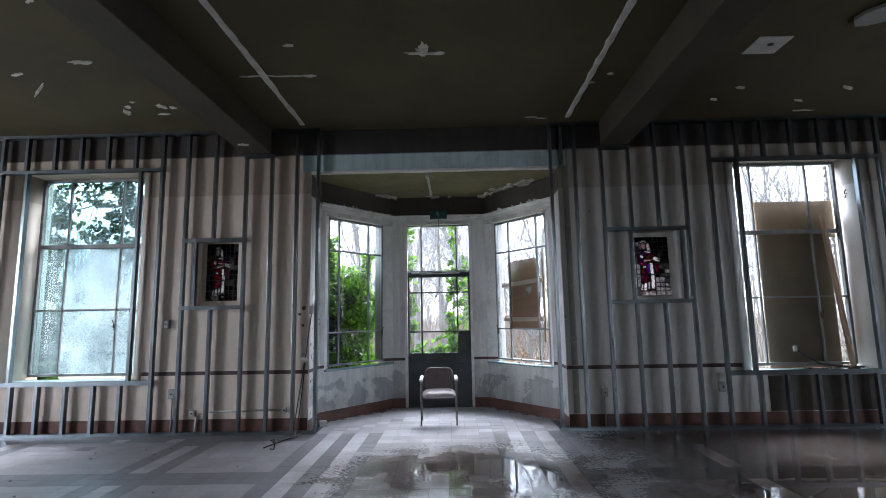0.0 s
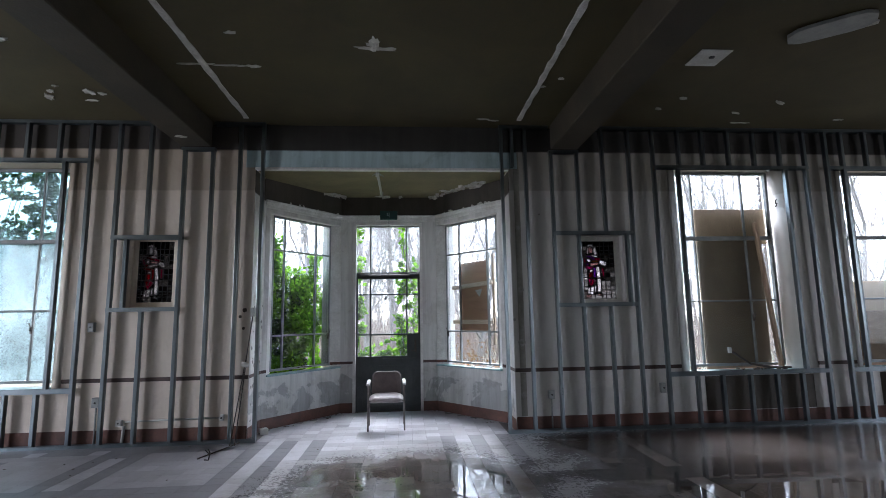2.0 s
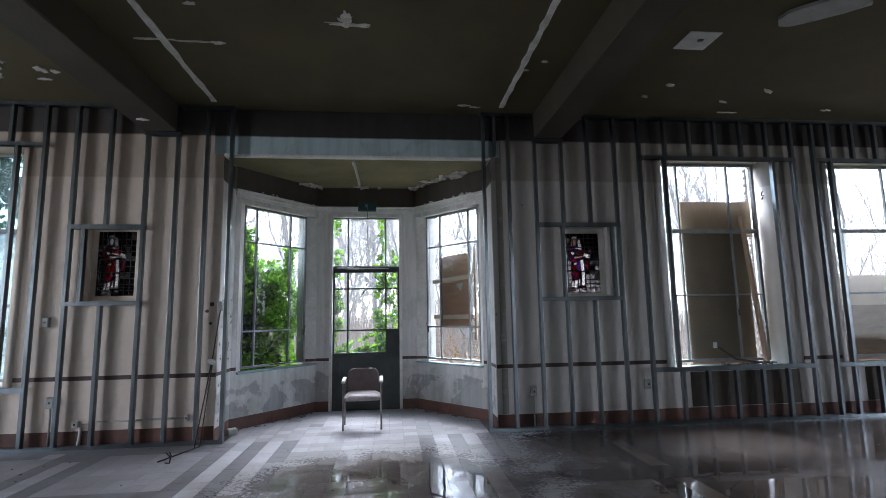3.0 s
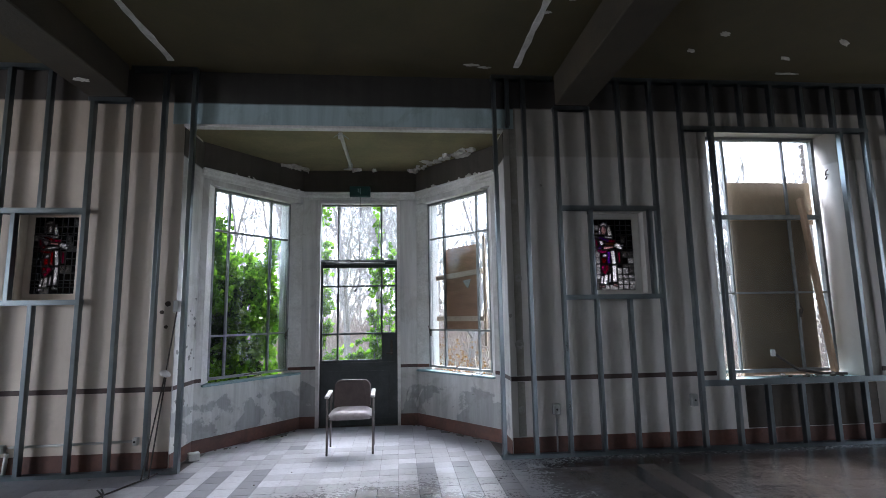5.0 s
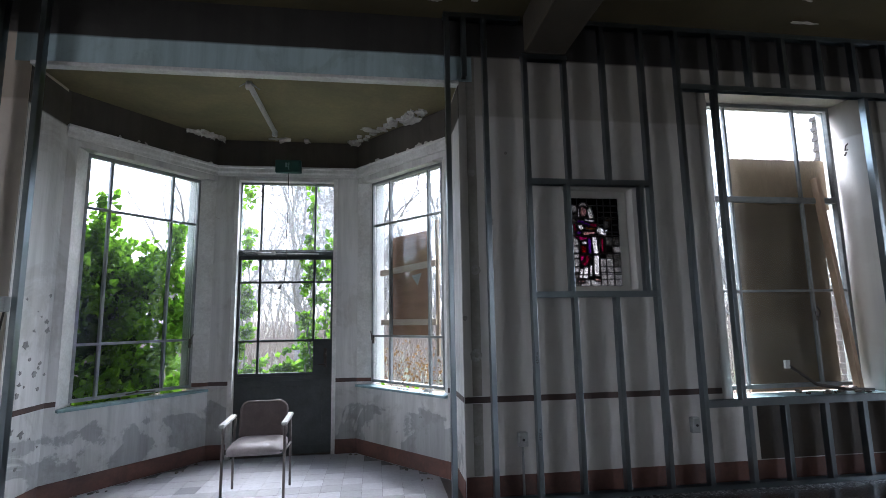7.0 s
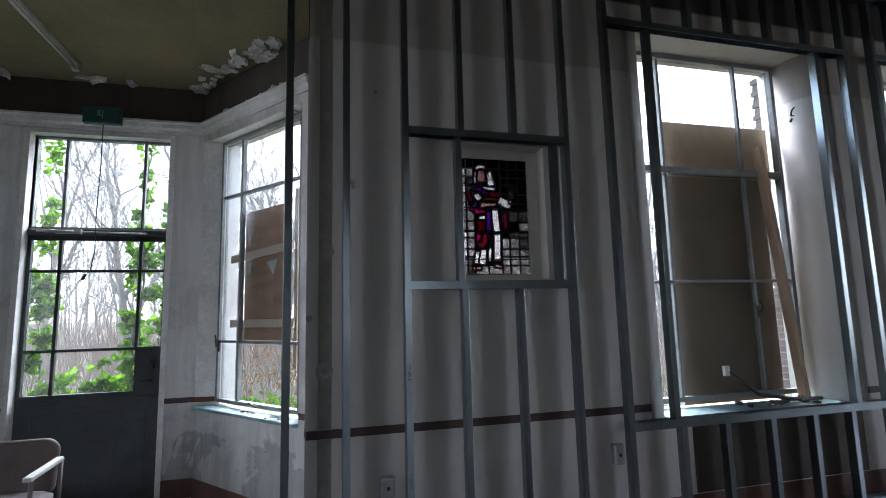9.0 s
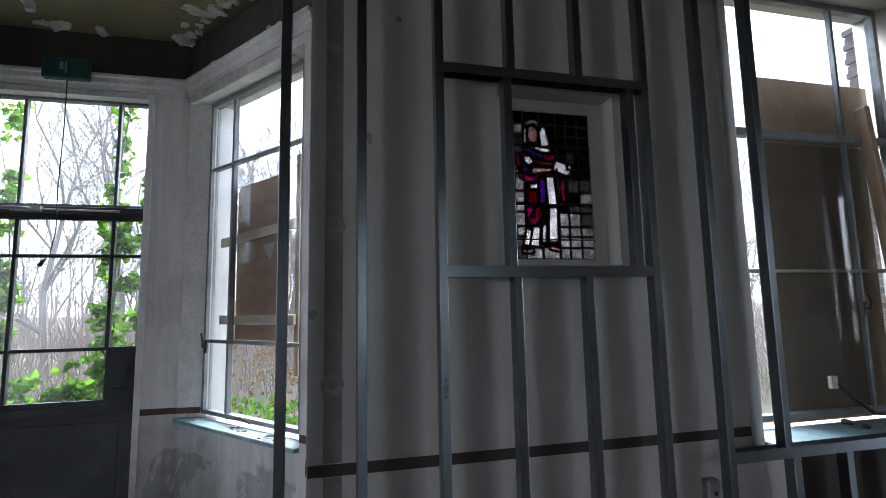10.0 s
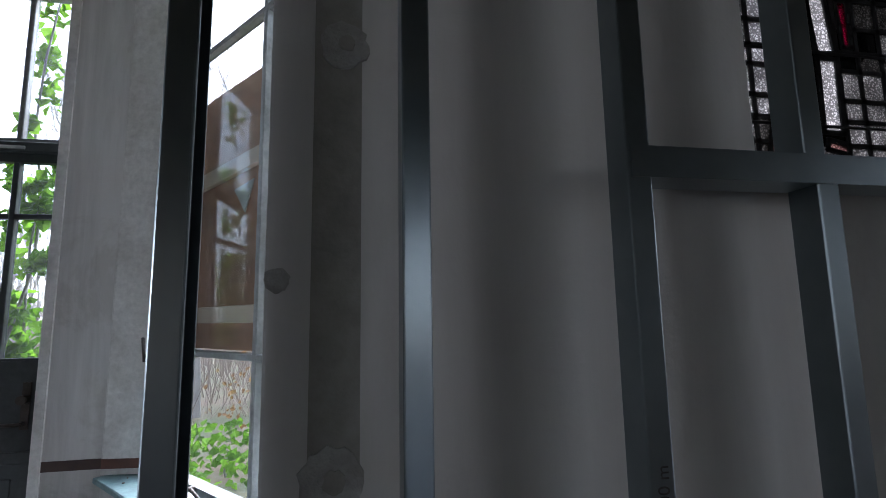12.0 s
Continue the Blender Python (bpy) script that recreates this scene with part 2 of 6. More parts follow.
M_RUST = surface("dark_iron_rod", (0.10, 0.085, 0.075), (0.06, 0.05, 0.045), 12, 80, 0.5, 0.6, 0.2, 0.6)
M_GREYBOX = surface("grey_plastic_box", (0.36, 0.37, 0.36), (0.28, 0.29, 0.28), 8, 60, 0.5, 0, 0.05, 0.3)
M_LITTER = surface("plaster_debris", (0.32, 0.29, 0.26), (0.14, 0.12, 0.10), 12, 60, 0.9, 0, 0.3, 0.6, None, 0.5)
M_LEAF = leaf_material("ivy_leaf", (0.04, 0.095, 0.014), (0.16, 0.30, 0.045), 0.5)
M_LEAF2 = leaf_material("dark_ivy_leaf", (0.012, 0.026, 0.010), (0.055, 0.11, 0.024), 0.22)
M_RUSSET = leaf_material("russet_leaf", (0.13, 0.065, 0.04), (0.22, 0.12, 0.07))
# besides the dirt, the tints tone down the sky's brightness behind the panes
M_GLASS = glass_pane("dirty_glass", 0.022, (0.78, 0.815, 0.82), 0.0, (0.6, 0.64, 0.64))
M_GLASS_CLEAR = glass_pane("dimmed_clear_glass", 0.008, (0.80, 0.835, 0.84), 0.0, (0.4, 0.43, 0.43))
M_GLASS_MIST = glass_pane("misted_glass", 0.42, (0.33, 0.415, 0.43), 0.5, (0.26, 0.32, 0.33))
M_GLASS_GREEN = glass_pane("algae_glass", 0.12, (0.42, 0.54, 0.55), 0.2, (0.26, 0.33, 0.34))

# ---- mesh helpers ----


def box(bm, x0, x1, y0, y1, z0, z1):
    v = [bm.verts.new(c) for c in ((x0, y0, z0), (x1, y0, z0), (x1, y1, z0), (x0, y1, z0), (x0, y0, z1), (x1, y0, z1), (x1, y1, z1), (x0, y1, z1))]
    for f in ((3, 2, 1, 0), (4, 5, 6, 7), (0, 1, 5, 4), (1, 2, 6, 5), (2, 3, 7, 6), (3, 0, 4, 7)):
        bm.faces.new([v[i] for i in f])
    return v


def soft_box(x0, x1, y0, y1, z0, z1, r=0.003, seg=1):
    bm = bmesh.new()
    box(bm, x0, x1, y0, y1, z0, z1)
    bmesh.ops.bevel(bm, geom=bm.edges[:], offset=r, segments=seg, affect="EDGES", profile=0.5)
    return bm


def tube(bm, pts, radii, sides=8):
    """A tapered tube along points, capped."""
    rings = []
    pts = [Vector(p) for p in pts]
    for i, p in enumerate(pts):
        d = (pts[min(i + 1, len(pts) - 1)] - pts[max(i - 1, 0)]).normalized()
        a = d.orthogonal().normalized() if i == 0 else (ref - d * ref.dot(d)).normalized()
        ref = a
        b = d.cross(a)
        r = radii[i] if isinstance(radii, (list, tuple)) else radii
        rings.append([bm.verts.new(p + (a * math.cos(k * math.tau / sides) + b * math.sin(k * math.tau / sides)) * r) for k in range(sides)])
    for r0, r1 in zip(rings, rings[1:]):
        for k in range(sides):
            f = bm.faces.new((r0[k], r0[(k + 1) % sides], r1[(k + 1) % sides], r1[k]))
            f.smooth = True
    bm.faces.new(rings[0][::-1])
    bm.faces.new(rings[-1])


def prism(bm, outline, axis, a, b):
    """An outline of 2D points (counter-clockwise) pushed along an axis from a to b."""
    def at(p, h):
        return {"z": (p[0], p[1], h), "x": (h, p[0], p[1]), "y": (p[0], h, p[1])}[axis]
    lo = [bm.verts.new(at(p, a)) for p in outline]
    hi = [bm.verts.new(at(p, b)) for p in outline]
    n = len(outline)
    for i in range(n):
        bm.faces.new((lo[i], lo[(i + 1) % n], hi[(i + 1) % n], hi[i]))
    bm.faces.new(lo[::-1])
    bm.faces.new(hi)
    bmesh.ops.recalc_face_normals(bm, faces=bm.faces[:])


def part(name, bm, material, parent=None, label="", m=None):
    """Links a bmesh as one mesh object, under a thing or a part."""
    me = bpy.data.meshes.new(name)
    if m is not None:
        bm.transform(m)
    bm.to_mesh(me)
    bm.free()
    me.materials.append(material)
    ob = new(name, me)
    if parent is not None:
        ob.parent = parent
    if label:
        ob["label"] = label
    return ob


def thing(name, label, category, group="", kind="", m=None):
    ob = new(name)
    ob.empty_display_size = 0.1
    if m is not None:
        ob.matrix_basis = m
    return tagged(ob, label, category, group, kind)


def structure(name, bm, material, label, category):
    return tagged(part(name, bm, material), label, category, kind="structure")


def grid_wall(bm, us, zs, holes, v0, v1):
    """A wall along x between v0 and v1 in y, with rectangular holes, as one closed skin."""
    us = sorted({*us, *(h[0] for h in holes), *(h[1] for h in holes)})
    zs = sorted({*zs, *(h[2] for h in holes), *(h[3] for h in holes)})

    def solid(i, j):
        if i < 0 or j < 0 or i >= len(us) - 1 or j >= len(zs) - 1:
            return False
        u, z = (us[i] + us[i + 1]) / 2, (zs[j] + zs[j + 1]) / 2
        return not any(h[0] < u < h[1] and h[2] < z < h[3] for h in holes)

    cache = {}

    def vert(u, v, z):
        key = (round(u, 4), v, round(z, 4))
        if key not in cache:
            cache[key] = bm.verts.new((u, v, z))
        return cache[key]

    for i in range(len(us) - 1):
        for j in range(len(zs) - 1):
            if not solid(i, j):
                continue
            a, b, c, d = us[i], us[i + 1], zs[j], zs[j + 1]
            bm.faces.new((vert(a, v0, c), vert(b, v0, c), vert(b, v0, d), vert(a, v0, d)))
            bm.faces.new((vert(b, v1, c), vert(a, v1, c), vert(a, v1, d), vert(b, v1, d)))
            if not solid(i - 1, j):
                bm.faces.new((vert(a, v1, c), vert(a, v0, c), vert(a, v0, d), vert(a, v1, d)))
            if not solid(i + 1, j):
                bm.faces.new((vert(b, v0, c), vert(b, v1, c), vert(b, v1, d), vert(b, v0, d)))
            if not solid(i, j - 1):
                bm.faces.new((vert(a, v1, c), vert(b, v1, c), vert(b, v0, c), vert(a, v0, c)))
            if not solid(i, j + 1):
                bm.faces.new((vert(a, v0, d), vert(b, v0, d), vert(b, v1, d), vert(a, v1, d)))


# ---- the hall: plan ----
WALL, OUT = 7.29, 7.82          # inner and outer face of the window wall
STUD0, STUD1 = 7.17, 7.24       # the metal partition frame in front of it
GLASS = 7.65
CEIL, BAYCEIL = 4.44, 3.795
X0, X1, Y0 = -11.0, 12.5, -5.5  # the hall's other walls
BX0, BX1, BC = -2.12, 1.58, -0.27  # the bay's opening and middle
CORNER_X, CORNER_Y = 0.85, 9.10    # half width and place of the bay's back wall
SIDE_Y = 7.856                     # where the bay's straight sides end
WINDOWS = [(-6.52, -4.77), (4.26, 5.94), (7.00, 8.68)]
W_LOW, W_TOP = 0.72, 3.87

NICHES = [(-3.80, -3.19), (2.56, 3.27)]
N_LOW, N_TOP = 1.80, 2.78
R = 0.22
holes = [(a - R, b + R, W_LOW, W_TOP) for a, b in WINDOWS] + [(a, b, N_LOW, N_TOP) for a, b in NICHES] + [(BX0, BX1, -0.4, 3.80)]
bm = bmesh.new()
grid_wall(bm, (X0 - 0.4, X1 + 0.4), (-0.4, CEIL + 0.4), holes, WALL, OUT)
structure("wall_north", bm, M_WALL, "grey plaster wall with dirty paint bands and window openings", "wall")
for a, b in WINDOWS:
    for s, e in ((1, a), (-1, b)):
        bm = bmesh.new()
        arc = [(e - s * R + s * R * math.sin(k * math.pi / 16), WALL + R - R * math.cos(k * math.pi / 16)) for k in range(9)]
        prism(bm, arc + [(e, OUT - 0.003), (e - s * R, OUT - 0.003)], "z", W_LOW, W_TOP)
        for f in bm.faces:
            f.smooth = abs(f.normal.z) < 0.5
        structure("window_reveal", bm, M_WALL, "rounded plaster reveal of a tall window", "window reveal")

# blue header over the bay's opening, facing the hall
bm = bmesh.new()
box(bm, BX0 - 0.13, BX1 + 0.13, WALL - 0.012, WALL + 0.01, 3.80, CEIL - 0.004)
structure("header_panel", bm, M_HEAD, "pale blue painted header over the bay opening", "header")
bm = soft_box(BX0, BX1, WALL - 0.03, WALL + 0.06, 3.762, 3.799, 0.006)
structure("header_edge", bm, M_WHITE, "chipped white edge strip under the blue header", "trim")

# other walls of the hall
# east and south openings are unseen, added to let in fill light
for name, bx, hs in (("wall_west", "x", [(-1.6, 0.6, 0.72, 3.9), (1.6, 3.8, 0.72, 3.9)]), ("wall_east", "x", [(1.9, 4.1, 0.72, 3.9)]), ("wall_south", "y", [(3.6, 4.3, 0.72, 3.7)])):
    bm = bmesh.new()
    if name == "wall_south":
        grid_wall(bm, (X0 - 0.4, X1 + 0.4), (-0.4, CEIL + 0.4), hs, Y0 - 0.4, Y0)
    else:
        grid_wall(bm, (Y0 - 0.4, WALL), (-0.4, CEIL + 0.4), hs, 0, 0.4)
        bm.transform(Matrix(((0, -1, 0, X0), (1, 0, 0, 0), (0, 0, 1, 0), (0, 0, 0, 1))) if name == "wall_west" else Matrix(((0, 1, 0, X1), (1, 0, 0, 0), (0, 0, 1, 0), (0, 0, 0, 1))))
        bmesh.ops.recalc_face_normals(bm, faces=bm.faces[:])
    structure(name, bm, M_WALL, "plain grey plaster wall of the hall", "wall")

bm = bmesh.new()
box(bm, X0 - 0.4, X1 + 0.4, Y0 - 0.4, OUT, CEIL, CEIL + 0.3)
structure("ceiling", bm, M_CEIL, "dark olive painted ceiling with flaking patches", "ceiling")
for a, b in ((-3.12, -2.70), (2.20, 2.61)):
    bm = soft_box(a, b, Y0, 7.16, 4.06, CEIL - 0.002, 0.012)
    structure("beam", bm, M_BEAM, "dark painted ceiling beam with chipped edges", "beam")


# ---- the bay ----
def bay_xy(side, along, depth):
    """A point on the bay's slanting side: along from the back corner, depth outwards from the inner face."""
    d = Vector((0.626, -0.779))
    nrm = Vector((0.779, 0.626))
    p = Vector((CORNER_X, CORNER_Y)) + d * along + nrm * depth
    return (BC + side * p.x, p.y)


SLANT = (CORNER_Y - SIDE_Y) / 0.779
T = 0.30


def bay_matrix(side):
    o = bay_xy(side, 0, 0)
    dx = Vector((side * 0.626, -0.779, 0))
    dy = Vector((side * 0.779, 0.626, 0))
    return Matrix(((dx.x, dy.x, 0, o[0]), (dx.y, dy.y, 0, o[1]), (0, 0, 1, 0), (0, 0, 0, 1)))


BW0, BW1 = 0.006, 1.50       # the window in a slanting side
BW_LOW, BW_TOP = 0.76, 3.27
for side, nm in ((-1, "wall_bay_west"), (1, "wall_bay_east")):
    bm = bmesh.new()
    grid_wall(bm, (-0.10, SLANT + 0.02), (-0.4, BAYCEIL + 0.3), [(BW0, BW1, BW_LOW, BW_TOP)], 0, T)
    bm.transform(bay_matrix(side))
    bmesh.ops.recalc_face_normals(bm, faces=bm.faces[:])
    structure(nm, bm, M_BAY, "slanting bay wall, white plaster with damp stains", "wall")
    x = BX0 if side < 0 else BX1
    bm = bmesh.new()
    box(bm, min(x, x + side * 0.4), max(x, x + side * 0.4), OUT + 0.002, SIDE_Y + 0.04, -0.4, BAYCEIL + 0.3)
    box(bm, *sorted((x + side * 0.002, x - side * 0.006)), WALL + 0.004, SIDE_Y + 0.02, -0.004, BAYCEIL - 0.03)
    structure("wall_bay_side", bm, M_BAY, "short white plaster side wall of the bay", "wall")
DX0, DX1, D_TOP = -0.90, 0.33, 3.32
bm = bmesh.new()
grid_wall(bm, (BC - CORNER_X - 0.12, BC + CORNER_X + 0.12), (-0.4, BAYCEIL + 0.3), [(DX0, DX1, -0.05, D_TOP)], CORNER_Y, CORNER_Y + T)
structure("wall_bay_north", bm, M_BAY, "white plaster back wall of the bay round the door", "wall")
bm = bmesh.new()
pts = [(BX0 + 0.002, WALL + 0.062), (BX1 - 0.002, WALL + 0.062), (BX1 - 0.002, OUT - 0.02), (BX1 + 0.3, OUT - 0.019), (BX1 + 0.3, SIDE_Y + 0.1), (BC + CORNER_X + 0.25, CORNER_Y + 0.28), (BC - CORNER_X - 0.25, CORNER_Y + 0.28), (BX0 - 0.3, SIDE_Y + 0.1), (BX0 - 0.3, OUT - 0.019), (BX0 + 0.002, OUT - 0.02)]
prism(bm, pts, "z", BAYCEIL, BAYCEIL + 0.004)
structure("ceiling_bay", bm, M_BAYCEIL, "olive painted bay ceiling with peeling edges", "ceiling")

# ---- bay trim ----
BAY_RUNS = []
for side in (-1, 1):
    BAY_RUNS.append((bay_xy(side, 0, 0), bay_xy(side, SLANT, 0)))
BAY_RUNS.append(((BC - CORNER_X, CORNER_Y), (BC + CORNER_X, CORNER_Y)))


def run_strip(bm, p, q, profile, inset=0.0):
    """A moulding along a wall from p to q: profile points are (out from the wall, height), towards the bay's middle."""
    p, q = Vector(p), Vector(q)
    d = (q - p).normalized()
    nrm = Vector((-d.y, d.x))
    if nrm.dot(Vector((BC, 8.0)) - (p + q) / 2) < 0:
        nrm = -nrm
    p, q = p - d * inset, q + d * inset
    ends = []
    for e in (p, q):
        ends.append([bm.verts.new((*(e + nrm * o), z)) for o, z in profile])
    k = len(profile)
    for i in range(k):
        bm.faces.new((ends[0][i], ends[0][(i + 1) % k], ends[1][(i + 1) % k], ends[1][i]))
    bm.faces.new(ends[0][::-1])
    bm.faces.new(ends[1])
    bmesh.ops.recalc_face_normals(bm, faces=bm.faces[:])


CORNICE = [(-0.005, 3.335), (0.018, 3.335), (0.022, 3.365), (0.04, 3.385), (0.045, 3.42), (0.062, 3.43), (0.062, 3.45), (-0.005, 3.45)]
for p, q in BAY_RUNS:
    bm = bmesh.new()
    run_strip(bm, p, q, CORNICE, 0.012)
    structure("cornice", bm, M_WHITE, "moulded white picture rail round the bay", "cornice")
sk = [(-0.004, 0.0), (0.004, 0.0), (0.004, 0.165), (-0.004, 0.165)]
da = [(-0.004, 0.822), (0.004, 0.822), (0.004, 0.868), (-0.004, 0.868)]
for side in (-1, 1):
    bm = bmesh.new()
    run_strip(bm, bay_xy(side, 0, 0), bay_xy(side, SLANT, 0), sk)
    structure("baseboard", bm, M_SKIRT, "worn red-brown painted skirting band", "baseboard")
    for a, b in ((BW1 + 0.004, SLANT),):
        bm = bmesh.new()
        run_strip(bm, bay_xy(side, a, 0), bay_xy(side, b, 0), da)
        structure("trim", bm, M_TRIM, "narrow red-brown dado line", "trim")
    x = BX0 if side < 0 else BX1
    for prof, mt, nm in ((sk, M_SKIRT, "baseboard"), (da, M_TRIM, "trim")):
        bm = bmesh.new()
        run_strip(bm, (x - side * 0.006, WALL + 0.01), (x - side * 0.006, SIDE_Y), prof)
        structure(nm, bm, mt, "worn red-brown painted band on the bay side", nm)
    for a, b in ((BC + side * CORNER_X, DX0 if side < 0 else DX1),):
        for prof, mt, nm in ((sk, M_SKIRT, "baseboard"), (da, M_TRIM, "trim")):
            bm = bmesh.new()
            run_strip(bm, (a, CORNER_Y), (b, CORNER_Y), prof)
            structure(nm, bm, mt, "worn red-brown painted band beside the door", nm)


def hall_strip(x0, x1, z0, z1, mt, nm, lab, out=0.004):
    bm = bmesh.new()
    box(bm, x0, x1, WALL - out, WALL + 0.004, z0, z1)
    structure(nm, bm, mt, lab, nm)


for a, b in ((X0, WINDOWS[0][0] - R), (WINDOWS[0][1] + R, BX0), (BX1, WINDOWS[1][0] - R), (WINDOWS[1][1] + R, WINDOWS[2][0] - R), (WINDOWS[2][1] + R, X1)):
    hall_strip(a, b, 0.815, 0.868, M_TRIM, "trim", "dark brown dado line on the plaster")
for a, b in ((X0, BX0), (BX1, X1)):
    hall_strip(a, b, 0.0, 0.20, M_SKIRT, "baseboard", "red-brown painted skirting band")
for a, b in WINDOWS[1:]:
    hall_strip(a + 0.12, b + 0.12, 0.21, 0.69, M_BROWN, "apron_panel", "dark brown stained panel under the window", 0.006)
hall_strip(1.65, 1.735, 0.21, 0.81, M_JOINT, "old_joint", "dark strip where a partition was torn off", 0.005)
hall_strip(1.65, 1.735, 0.875, 4.06, M_JOINT, "old_joint", "dark strip where a partition was torn off", 0.005)


# ---- windows ----
def glazing(win, m, w, z0, z1, cols, rows, panes, frame_mat, bar_mat, heavy=(), bar=0.026, edge=0.045):
    """Steel window in its own plane: x across, y outwards, z up. cols and rows: the bars' places; panes: material for (column, row)."""
    bm = bmesh.new()
    box(bm, 0, w, -0.03, 0.03, z0 - edge, z0)
    box(bm, 0, w, -0.03, 0.03, z1, z1 + edge)
    box(bm, -edge, 0, -0.03, 0.03, z0 - edge, z1 + edge)
    box(bm, w, w + edge, -0.03, 0.03, z0 - edge, z1 + edge)
    part("window_frame", bm, frame_mat, win, "", m)
    for c in cols:
        bm = soft_box(c - bar / 2, c + bar / 2, -0.022, 0.022, z0, z1, 0.004)
        part("glazing_bar", bm, bar_mat, win, "", m)
    for r in rows:
        h = 0.03 if r in heavy else bar / 2
        dpt = 0.034 if r in heavy else 0.0205
        bm = soft_box(0, w, -dpt, dpt, r - h, r + h, 0.004)
        part("transom" if r in heavy else "glazing_bar", bm, bar_mat, win, "", m)
    us, vs = [0, *cols, w], [z0, *rows, z1]
    for i in range(len(us) - 1):
        for j in range(len(vs) - 1):
            g = panes(i, j)
            if g is None:
                continue
            bm = bmesh.new()
            box(bm, us[i] + 0.002, us[i + 1] - 0.002, 0.006, 0.010, vs[j] + 0.002, vs[j + 1] - 0.002)
            tilt = Matrix.Translation(((us[i] + us[i + 1]) / 2, 0, (vs[j] + vs[j + 1]) / 2))
            part("pane", bm, g, win, "", m @ tilt @ pose(0, 0, 0, random.uniform(-.15, .15), 0, random.uniform(-.15, .15)) @ tilt.inverted()).visible_shadow = False


def catch(win, m, x, z):
    bm = bmesh.new()
    tube(bm, [(x, -0.02, z), (x, -0.06, z)], 0.010, 8)
    tube(bm, [(x, -0.055, z - 0.01), (x + 0.01, -0.065, z + 0.05), (x - 0.02, -0.06, z + 0.10)], 0.008, 6)
    box(bm, x - 0.016, x + 0.016, -0.036, -0.028, z - 0.05, z + 0.05)
    part("window_catch", bm, M_RUST, win, "dark iron window catch", m)


def stay(win, m, x, z):
    bm = bmesh.new()
    tube(bm, [(x - 0.15, -0.07, z), (x + 0.02, -0.05, z + 0.012), (x + 0.15, -0.07, z + 0.004)], 0.007, 6)
    tube(bm, [(x, -0.03, z + 0.01), (x + 0.015, -0.06, z + 0.015), (x + 0.06, -0.09, z + 0.03)], 0.009, 6)
    part("window_stay", bm, M_RUST, win, "iron window stay", m)


GZ0, GZ1 = 0.83, 3.82
for k, (a, b) in enumerate(WINDOWS):
    win = tagged(new("window_%d" % (k + 1)), ("tall steel window with misted panes and ivy outside", "tall steel window with boards behind the glass", "tall steel window with a low plywood board")[k], "window", kind="structure")
    m = Matrix.Translation((a - 0.06 if k else a + 0.04, GLASS, 0))
    w = b - a - 0.01 if k else b - a - 0.08
    if k == 0:
        pick = lambda i, j: M_GLASS_MIST if j < 2 and i > 0 else M_GLASS_GREEN
    else:
        pick = lambda i, j: M_GLASS_CLEAR
    glazing(win, m, w, GZ0, GZ1, (0.41, w - 0.41), (1.79, 2.78), pick, M_FRAME, M_FRAME, heavy=(2.78,), edge=0.04)
    catch(win, m, w - 0.41, 1.52)
    bm = soft_box(a - 0.05, b + 0.05, WALL - 0.025, GLASS - 0.032, W_LOW + 0.002, W_LOW + 0.03, 0.006)
    part("window_sill", bm, M_SILL, win, "pale blue painted sill")

for side in (-1, 1):
    g0, gw, deep = 0.16, 1.165, 0.15
    m = bay_matrix(side) @ Matrix.Translation((g0, deep, 0))
    win = tagged(new("window_4" if side < 0 else "window_5"), "tall steel bay window overgrown by ivy outside" if side < 0 else "tall steel bay window half covered by plywood", "window", kind="structure")
    glazing(win, m, gw, 0.85, 3.235, (0.30, 0.955), (1.36, 2.715), lambda i, j: M_GLASS_CLEAR, M_FRAME, M_FRAME, edge=0.03)
    catch(win, m, 0.012, 1.32)
    stay(win, m, 0.55, 0.835)
    bm = soft_box(BW0 + 0.004, BW1 - 0.004, -0.035, deep - 0.027, 0.765, 0.792, 0.005)
    part("window_sill", bm, M_SILL, win, "pale blue painted sill with grime", bay_matrix(side))
    for near, glass_x in ((BW0 - 0.003, g0), (BW1 + 0.003, g0 + gw)):
        bm = bmesh.new()
        prism(bm, [(near, -0.002), (glass_x, deep - 0.004), (glass_x, T - 0.004), (near, T - 0.004)], "z", 0.795, BW_TOP)
        part("splayed_jamb", bm, M_WHITE, win, "white painted splayed jamb", bay_matrix(side))
    # dado return: window light on it is put in by the brighter red-brown
    bm = bmesh.new()
    prism(bm, [(BW0 - 0.001, -0.004), (g0 - 0.03, deep - 0.036), (g0 - 0.03, deep - 0.012), (BW0 - 0.001, 0.012)], "z", 0.822, 0.866)
    part("dado_return", bm, M_SKIRT, win, "dado line returned into the window, in a lit red-brown", bay_matrix(side))
    bm = bmesh.new()
    box(bm, g0 + 0.002, g0 + gw - 0.002, 0.0, 0.085, BW_TOP - 0.014, BW_TOP + 0.003)
    part("window_head", bm, M_WHITE, win, "white painted head", bay_matrix(side))

# ---- the door in the bay ----
DY = 9.21
door = tagged(new("door_1"), "grey-green glazed door with transom light, closed, flaking paint", "door", kind="structure")
bm = bmesh.new()
for a, b in ((DX0, DX0 + 0.045), (DX1 - 0.045, DX1)):
    box(bm, a, b, CORNER_Y - 0.012, DY + 0.05, 0, D_TOP)
box(bm, DX0 + 0.045, DX1 - 0.045, CORNER_Y - 0.012, DY + 0.05, D_TOP - 0.04, D_TOP)
part("door_frame", bm, M_WHITE, door, "white painted door frame")
bm = soft_box(DX0 + 0.047, DX1 - 0.047, DY - 0.05, DY + 0.04, 2.355, 2.41, 0.006)
